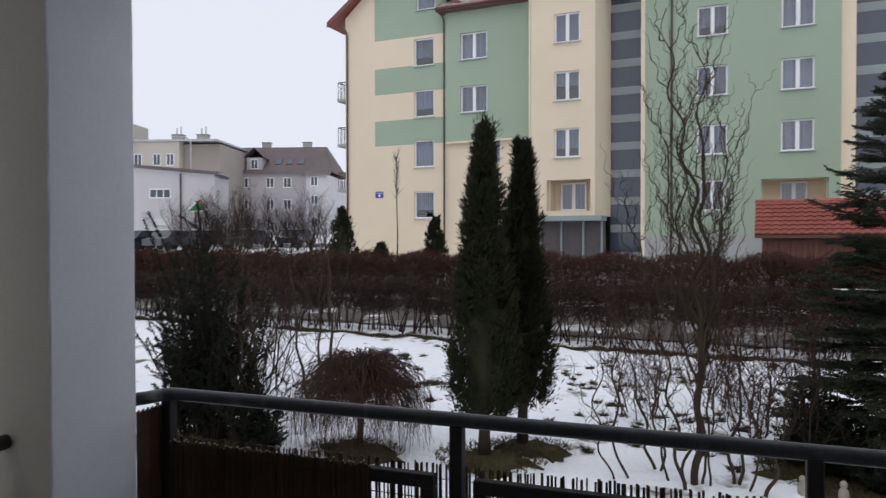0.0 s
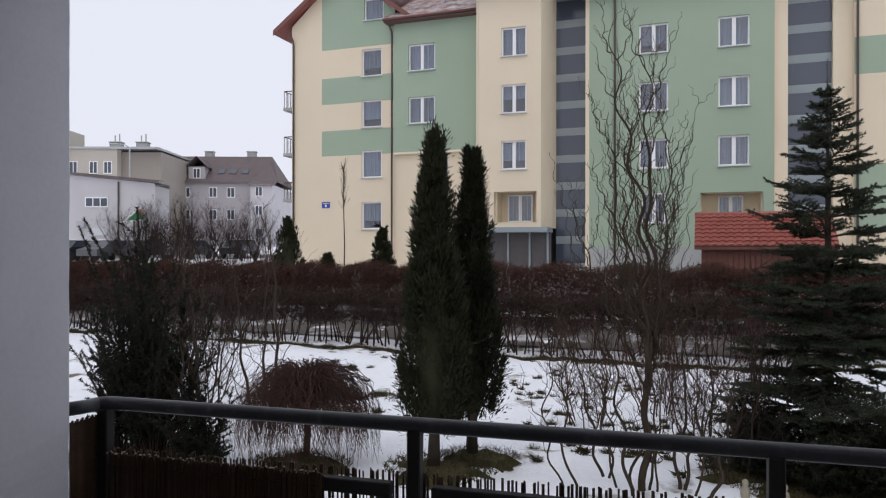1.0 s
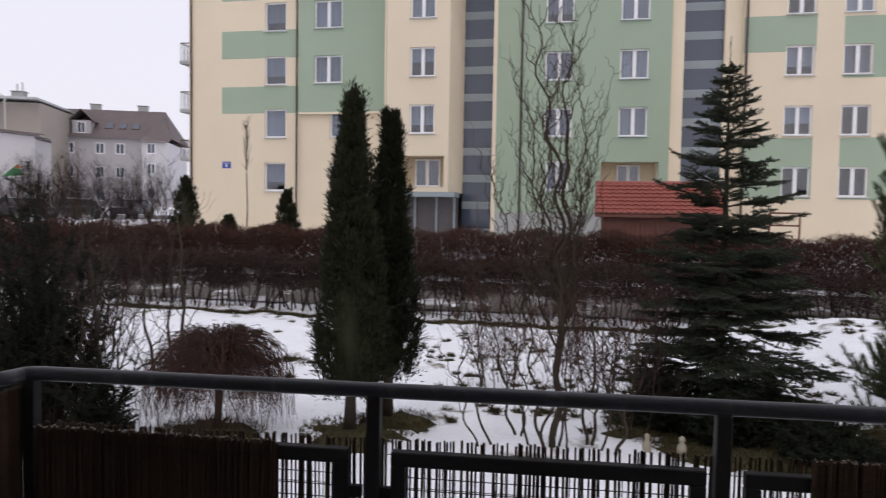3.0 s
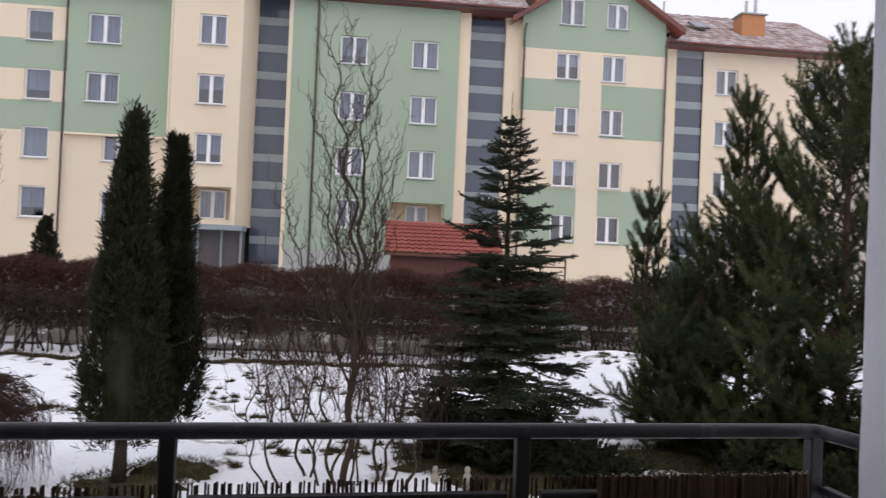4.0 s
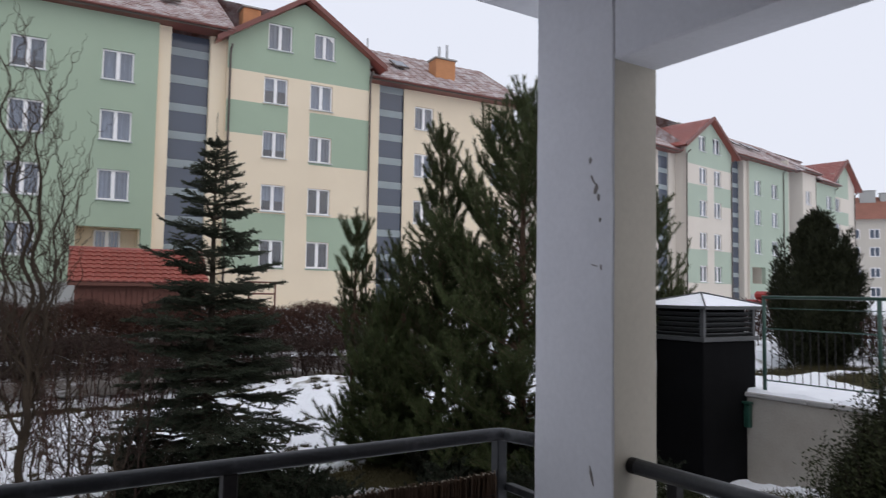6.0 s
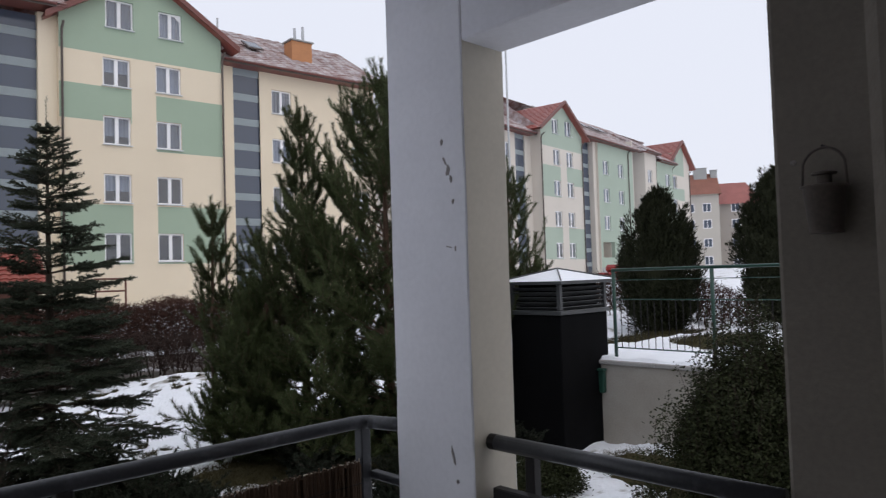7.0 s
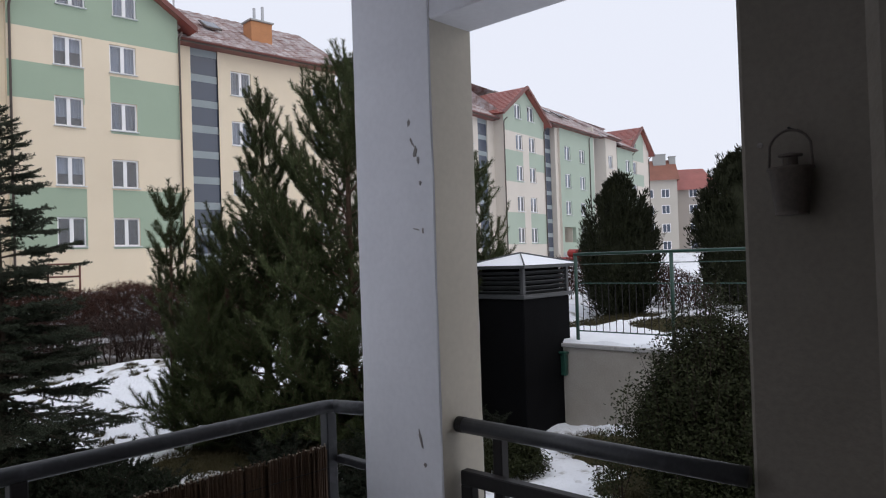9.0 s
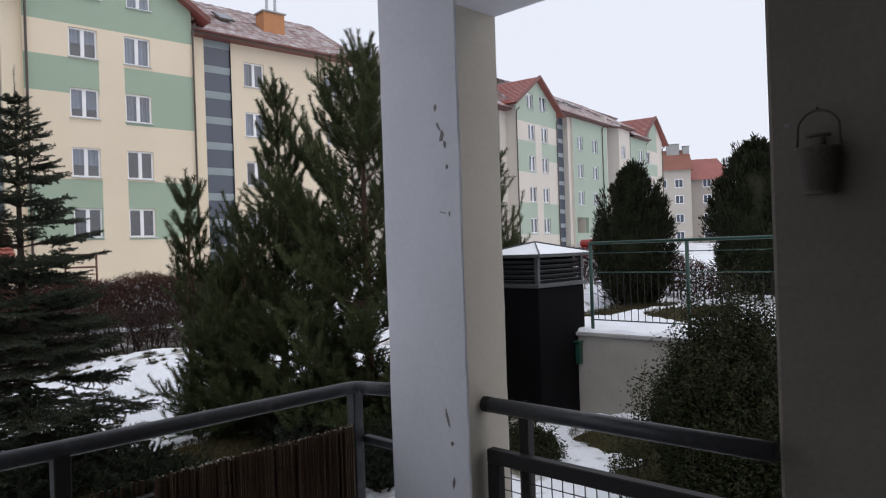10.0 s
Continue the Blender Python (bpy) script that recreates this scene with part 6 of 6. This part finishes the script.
def figure(x, y, h, seed):
    """A little weathered garden ornament, a plain rounded shape."""
    g = Geo().lathe([(0.085, 0), (0.09, 0.03), (0.065, 0.05), (0.075, 0.14), (0.06, 0.22), (0.035, 0.245), (0.05, 0.28), (0.048, 0.32), (0.02, 0.35)], 14)
    ob = new("garden_statue", g.mesh("garden_statue", ["statue"], True))
    ob.matrix_basis = Matrix.Translation(at_ground(x, y)) @ Matrix.Rotation(0.05 * seed, 4, "X") @ Matrix.Scale(h / 0.35, 4)
    return tagged(ob, "small weathered pale stone garden figure by the spruce", "statue", "garden figures")


figure(1.02, 8.5, 0.25, 1)
figure(1.42, 8.4, 0.27, -1)


# ---- distance: low buildings, cars, a third block ----
FAR = pose(0.65, -0.245, 0, 0, 0, 22.2)


def far_thing(name, label, category, at, group="", turn=0.0):
    ob = new(name)
    ob.matrix_basis = FAR @ pose(*at, 0, 0, turn)
    return tagged(ob, label, category, group)


def far_window(parent, x, y, z, w, h, panes=2):
    ob = part("window", Geo().box(x, x + w, y - 0.06, y + 0.02, z, z + h), "pvc", parent)
    step = (w - 0.1) / panes
    for i in range(panes):
        part("pane", Geo().box(x + 0.1 + i * step, x + i * step + step, y - 0.075, y - 0.062, z + 0.1, z + h - 0.1), "dark_glass", ob)


hall = far_thing("white_hall", "long white two-storey commercial hall with a sloping dark parapet", "building", (-21.2, 55, 2.6), turn=0)
part("wall", Geo().box(-16, 0, 0, 3.0, -0.5, 4.9), "white_wall", hall)
roofline = Geo()
roofline.face([(-16, 0.0, 4.9), (0, 0.0, 4.9), (0, 0.0, 5.1), (-16, 0.0, 6.6)]).face([(-16, 3.0, 4.9), (0, 3.0, 4.9), (0, 3.0, 5.1), (-16, 3.0, 6.6)])
roofline.face([(-16, -0.3, 6.6), (0.4, -0.3, 5.1), (0.4, 3.0, 5.1), (-16, 3.0, 6.6)])
part("parapet", roofline, "white_wall", hall)
part("roof_edge", Geo().face([(-16, -0.3, 6.6), (0.4, -0.3, 5.1), (0.4, -0.3, 5.3), (-16, -0.3, 6.8)]).face([(-16, -0.3, 6.8), (0.4, -0.3, 5.3), (0.4, 1, 5.3), (-16, 1, 6.8)]), "roof_grey", hall)
for x, z, w in ((-8.3, 3.5, 1.4), (-5.4, 3.2, 1.8), (-8.3, 1.2, 1.2), (-12, 3.6, 1.6), (-14.6, 3.6, 1.6)):
    far_window(hall, x, 0, z, w, 0.8, 3)
part("air_unit", Geo().box(-5.9, -5.3, -0.4, 0, 1.6, 2.1, bevel=0.03), "metal", hall)
part("pipe", Geo().tube([(-2.8, -0.1, 0), (-2.8, -0.1, 5.2)], 0.07, n=6), "gutter", hall)
part("shutter_box", Geo().box(-5.1, -3.6, -0.15, 0, 1.0, 1.6, bevel=0.03), "sill", hall)

sign = far_thing("triangle_sign", "green triangular shop sign with a white edge", "sign", (-22.5, 54.2, 4.6))
part("pole", Geo().tube([(0, 0, -2), (0, 0, 0.1)], 0.06, n=8), "gutter", sign)
part("border", Geo().face([(-0.95, -0.02, 0), (1.0, -0.02, 0.15), (0.55, -0.02, 1.3)]).face([(-0.95, 0.06, 0), (1.0, 0.06, 0.15), (0.55, 0.06, 1.3)]), "white", sign)
part("panel", Geo().face([(-0.6, -0.04, 0.12), (0.82, -0.04, 0.24), (0.48, -0.04, 1.08)]), "green_sign", sign)
part("panel", Geo().face([(0.25, -0.06, 0.75), (0.68, -0.06, 0.72), (0.48, -0.06, 1.05)]), "orange", sign)

beige = far_thing("beige_block", "beige flat-roofed apartment block with grey chimneys", "building", (-45.6, 85, 2.0))
part("wall", Geo().box(-6, 8.3, 0, 12, -0.5, 12.6), "beige", beige)
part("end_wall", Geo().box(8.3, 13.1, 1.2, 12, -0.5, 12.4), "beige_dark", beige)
part("stair_tower", Geo().box(-3, 2.0, -1, 5, 0, 15.0), "beige", beige)
part("roof_edge", Geo().box(-6, 13.2, -0.2, 12, 12.6, 12.85), "metal", beige)
for x in (5.6, 8.9):
    chimney(beige, x, x + 1.4, 4, 5, 12.6, 14.0, True, "plinth")
for x in (2.6, 5.0, 6.7):
    for z in (3.0, 6.2, 9.6):
        far_window(beige, x, 0, z, 1.0, 1.5)

manor = far_thing("mansard_house", "pale grey house with a dull brown roof and dormers", "building", (-35.6, 95, 2.5))
part("wall", Geo().box(-2, 12.4, 0, 11, -0.5, 9.2), "grey_wall", manor)
part("side_wall", Geo().box(12.4, 15.2, -2.5, 11, -0.5, 8.6), "white_wall", manor)
part("roof", Geo().face([(-2.3, -0.5, 9.0), (15.6, -0.5, 9.0), (13.6, 5, 13.2), (-2.3, 5, 13.2)]).face([(15.6, -0.5, 9.0), (15.6, 11, 9.0), (13.6, 5, 13.2)])
     .face([(-2.3, 11, 9.0), (15.6, 11, 9.0), (13.6, 5, 13.2), (-2.3, 5, 13.2)]).face([(12.0, -2.9, 8.4), (15.7, -2.9, 8.4), (15.6, -0.5, 9.4), (13.6, 3, 12.2), (12.2, -0.5, 9.4)]), "roof_grey", manor)
part("dormer", Geo().box(3.4, 5.6, 0.2, 4, 9.2, 11.2), "grey_wall", manor)
part("dormer_roof", Geo().face([(3.0, -0.1, 11.1), (4.5, -0.1, 12.6), (4.5, 5, 12.6), (3.0, 4, 11.1)]).face([(6.0, -0.1, 11.1), (4.5, -0.1, 12.6), (4.5, 5, 12.6), (6.0, 4, 11.1)]), "roof_grey", manor)
far_window(manor, 4.0, 0.2, 9.6, 1.0, 1.4)
for x in (0.4, 2.6, 6.2, 8.6):
    for z in (1.0, 4.0, 7.0):
        far_window(manor, x, 0, z, 1.1, 1.4)
for x in (13.0,):
    for z in (1.5, 4.5, 7.0):
        far_window(manor, x, -2.5, z, 1.0, 1.3)
for x in (7.0, 8.6, 10.2):
    skylight(manor, x, 1.2, 10.2, 0.76)
chimney(manor, 4.0, 5.2, 5.2, 6.0, 12.6, 13.9, False, "plinth")
chimney(manor, 10.0, 11.2, 5.2, 6.0, 12.6, 13.9, False, "plinth")


def car(at, turn, paint, label):
    ob = far_thing("parked_car", label, "car", at, "parked cars", turn)
    prof = [(-2.1, 0.35), (-2.1, 0.8), (-1.35, 0.95), (-0.75, 1.42), (0.85, 1.45), (1.6, 1.0), (2.1, 0.9), (2.15, 0.35)]
    body = Geo()
    for a, b in zip(prof, prof[1:] + prof[:1]):
        body.face([(a[0], -0.82, a[1]), (b[0], -0.82, b[1]), (b[0], 0.82, b[1]), (a[0], 0.82, a[1])])
    body.face([(p[0], -0.82, p[1]) for p in prof]).face([(p[0], 0.82, p[1]) for p in prof])
    part("body", body, paint, ob)
    for y in (-0.83, 0.83):
        part("side_window", Geo().face([(-1.2, y, 0.97), (-0.68, y, 1.36), (0.8, y, 1.38), (1.4, y, 1.02)]), "dark_glass", ob)
        for x in (-1.35, 1.35):
            m = Matrix.Translation((x, y * 0.95, 0.32)) @ Matrix.Rotation(radians(90), 4, "X")
            g = Geo().lathe([(0.2, -0.1), (0.32, -0.1), (0.32, 0.1), (0.2, 0.1)], 14)
            g.v = [tuple(m @ Vector(p)) for p in g.v]
            part("wheel", g, "tyre", ob)
    part("roof_snow", Geo().box(-0.7, 0.8, -0.7, 0.7, 1.45, 1.5, bevel=0.02), "fresh_snow", ob)
    return ob


def far_level(lat, d):
    p = FAR @ Vector((lat, d, 0))
    return float(level(p.x, p.y))


for lat, d, turn, paint, label in ((-25.0, 50, 80, "car_dark", "dark grey parked car with thin snow on it"), (-22.6, 50, 76, "car_pale", "pale grey parked car with thin snow"),
                                   (-20.4, 51, 84, "car_dark", "dark parked car beside the hall"), (-17.5, 52, 80, "car_pale", "pale parked car with snow on the roof"),
                                   (-14.6, 55, 84, "car_dark", "dark parked car at the far end")):
    car((lat, d, far_level(lat, d)), turn, paint, label)
for lat, d, h in ((-23.6, 56, 8.8),):
    ob = far_thing("street_lamp", "tall thin grey street lamp", "street lamp", (lat, d, far_level(lat, d)), "street lamps")
    part("pole", Geo().tube([(0, 0, 0), (0, 0, h), (-0.4, 0, h + 0.25), (-1.0, 0, h + 0.3)], 0.07, 0.04, n=8), "metal", ob)
    part("lamp_head", Geo().box(-1.6, -1.0, -0.1, 0.1, h + 0.24, h + 0.36, bevel=0.03), "metal", ob)
for n, (lat, d, h) in enumerate(((-18.8, 45, 2.3), (-16.6, 46, 2.8), (-14.2, 45, 2.5), (-12.2, 48, 2.9), (-17.6, 44, 2.6), (-15.2, 43, 3.0), (-13.0, 46, 2.6), (-18.5, 50, 3.2), (-11.0, 47, 2.4))):
    p = FAR @ Vector((lat, d, 0))
    bare_tree("bare_shrub", p.x, p.y, h + 1.2, 300 + n, "leafless shrub by the car park", 9, 2.0, 0.1, "twig", "car park shrubs", 0.045, 16, 1.5, 0.6, 8)

RIGHT = pose(0.366, -0.257, 0, 0, 0, -40.0)
third = new("far_house")
third.matrix_basis = RIGHT @ pose(36.2, 112, 2.0, 0, 0, -12)
tagged(third, "distant cream house with an orange tiled roof", "building")
part("wall", Geo().box(0, 5.4, 0, 9, -1, 12.2), "beige", third)
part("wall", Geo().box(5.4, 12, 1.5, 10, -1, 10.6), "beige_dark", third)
part("roof", Geo().face([(-0.4, -0.6, 12.0), (5.8, -0.6, 12.0), (5.8, 4.5, 15.8), (-0.4, 4.5, 15.8)]).face([(5.8, -0.6, 12.0), (5.8, 4.5, 15.8), (5.8, 9, 12)]), "orange_roof", third)
part("roof", Geo().face([(5.4, 0.9, 10.4), (12.4, 0.9, 10.4), (10.4, 5.5, 14.2), (5.4, 5.5, 14.2)]).face([(12.4, 0.9, 10.4), (12.4, 10, 10.4), (10.4, 5.5, 14.2)]), "roof_red", third)
chimney(third, 2.2, 4.2, 3.2, 4.2, 13.5, 16.6, False, "plinth")
chimney(third, 4.8, 5.8, 3.4, 4.4, 13.5, 16.2, False, "plinth")
for z in (0.8, 3.6, 6.6, 9.2):
    far_window(third, 0.4, 0, z, 1.3, 1.4)
    far_window(third, 2.9, 0, z, 1.3, 1.4)
    far_window(third, 7.4, 1.5, z, 1.3, 1.4)
p = RIGHT @ Vector((25.5, 78, 0))
bare_tree("round_tree", p.x, p.y, 4.2, 400, "dark rounded leafless tree before the far house", 9, 2.0, 0.1, "twig", "", 0.05, 12, 1.5, 0.6, 6)
red = new("parked_car")
red.matrix_basis = RIGHT @ pose(10.9, 46, float(level(37, 35)) - 0.2, 0, 0, 40)
tagged(red, "small red car parked beyond the fence", "car", "parked cars")
part("body", Geo().box(-1.9, 1.9, -0.8, 0.8, 0.3, 0.9, bevel=0.12).box(-1.2, 1.0, -0.72, 0.72, 0.9, 1.4, bevel=0.15), "car_red", red)
for x in (-1.2, 1.2):
    part("wheel", Geo().tube([(x, -0.85, 0.32), (x, -0.65, 0.32)], 0.32, n=14), "tyre", red)
mast = new("thin_mast")
mast.matrix_basis = RIGHT @ pose(3.15, 40, float(level(29, 29)))
tagged(mast, "thin grey mast before the far block", "mast")
part("pole", Geo().tube([(0, 0, -0.3), (0, 0, 14.8)], 0.07, 0.05, n=8), "metal", mast)

table = thing("garden_table", "low concrete garden table covered with snow", "table", (2.5, 25.45, 0.0))
part("tabletop", Geo().box(0, 2.3, 0, 0.6, 0.78, 0.86, bevel=0.02), "concrete", table)
for u in (0.2, 1.95):
    part("leg", Geo().box(u, u + 0.15, 0.1, 0.5, -0.2, 0.78, bevel=0.02), "concrete", table)
part("snow_layer", Geo().box(0.01, 2.29, 0.01, 0.59, 0.864, 0.93, bevel=0.03), "fresh_snow", table, "thin snow on the table")
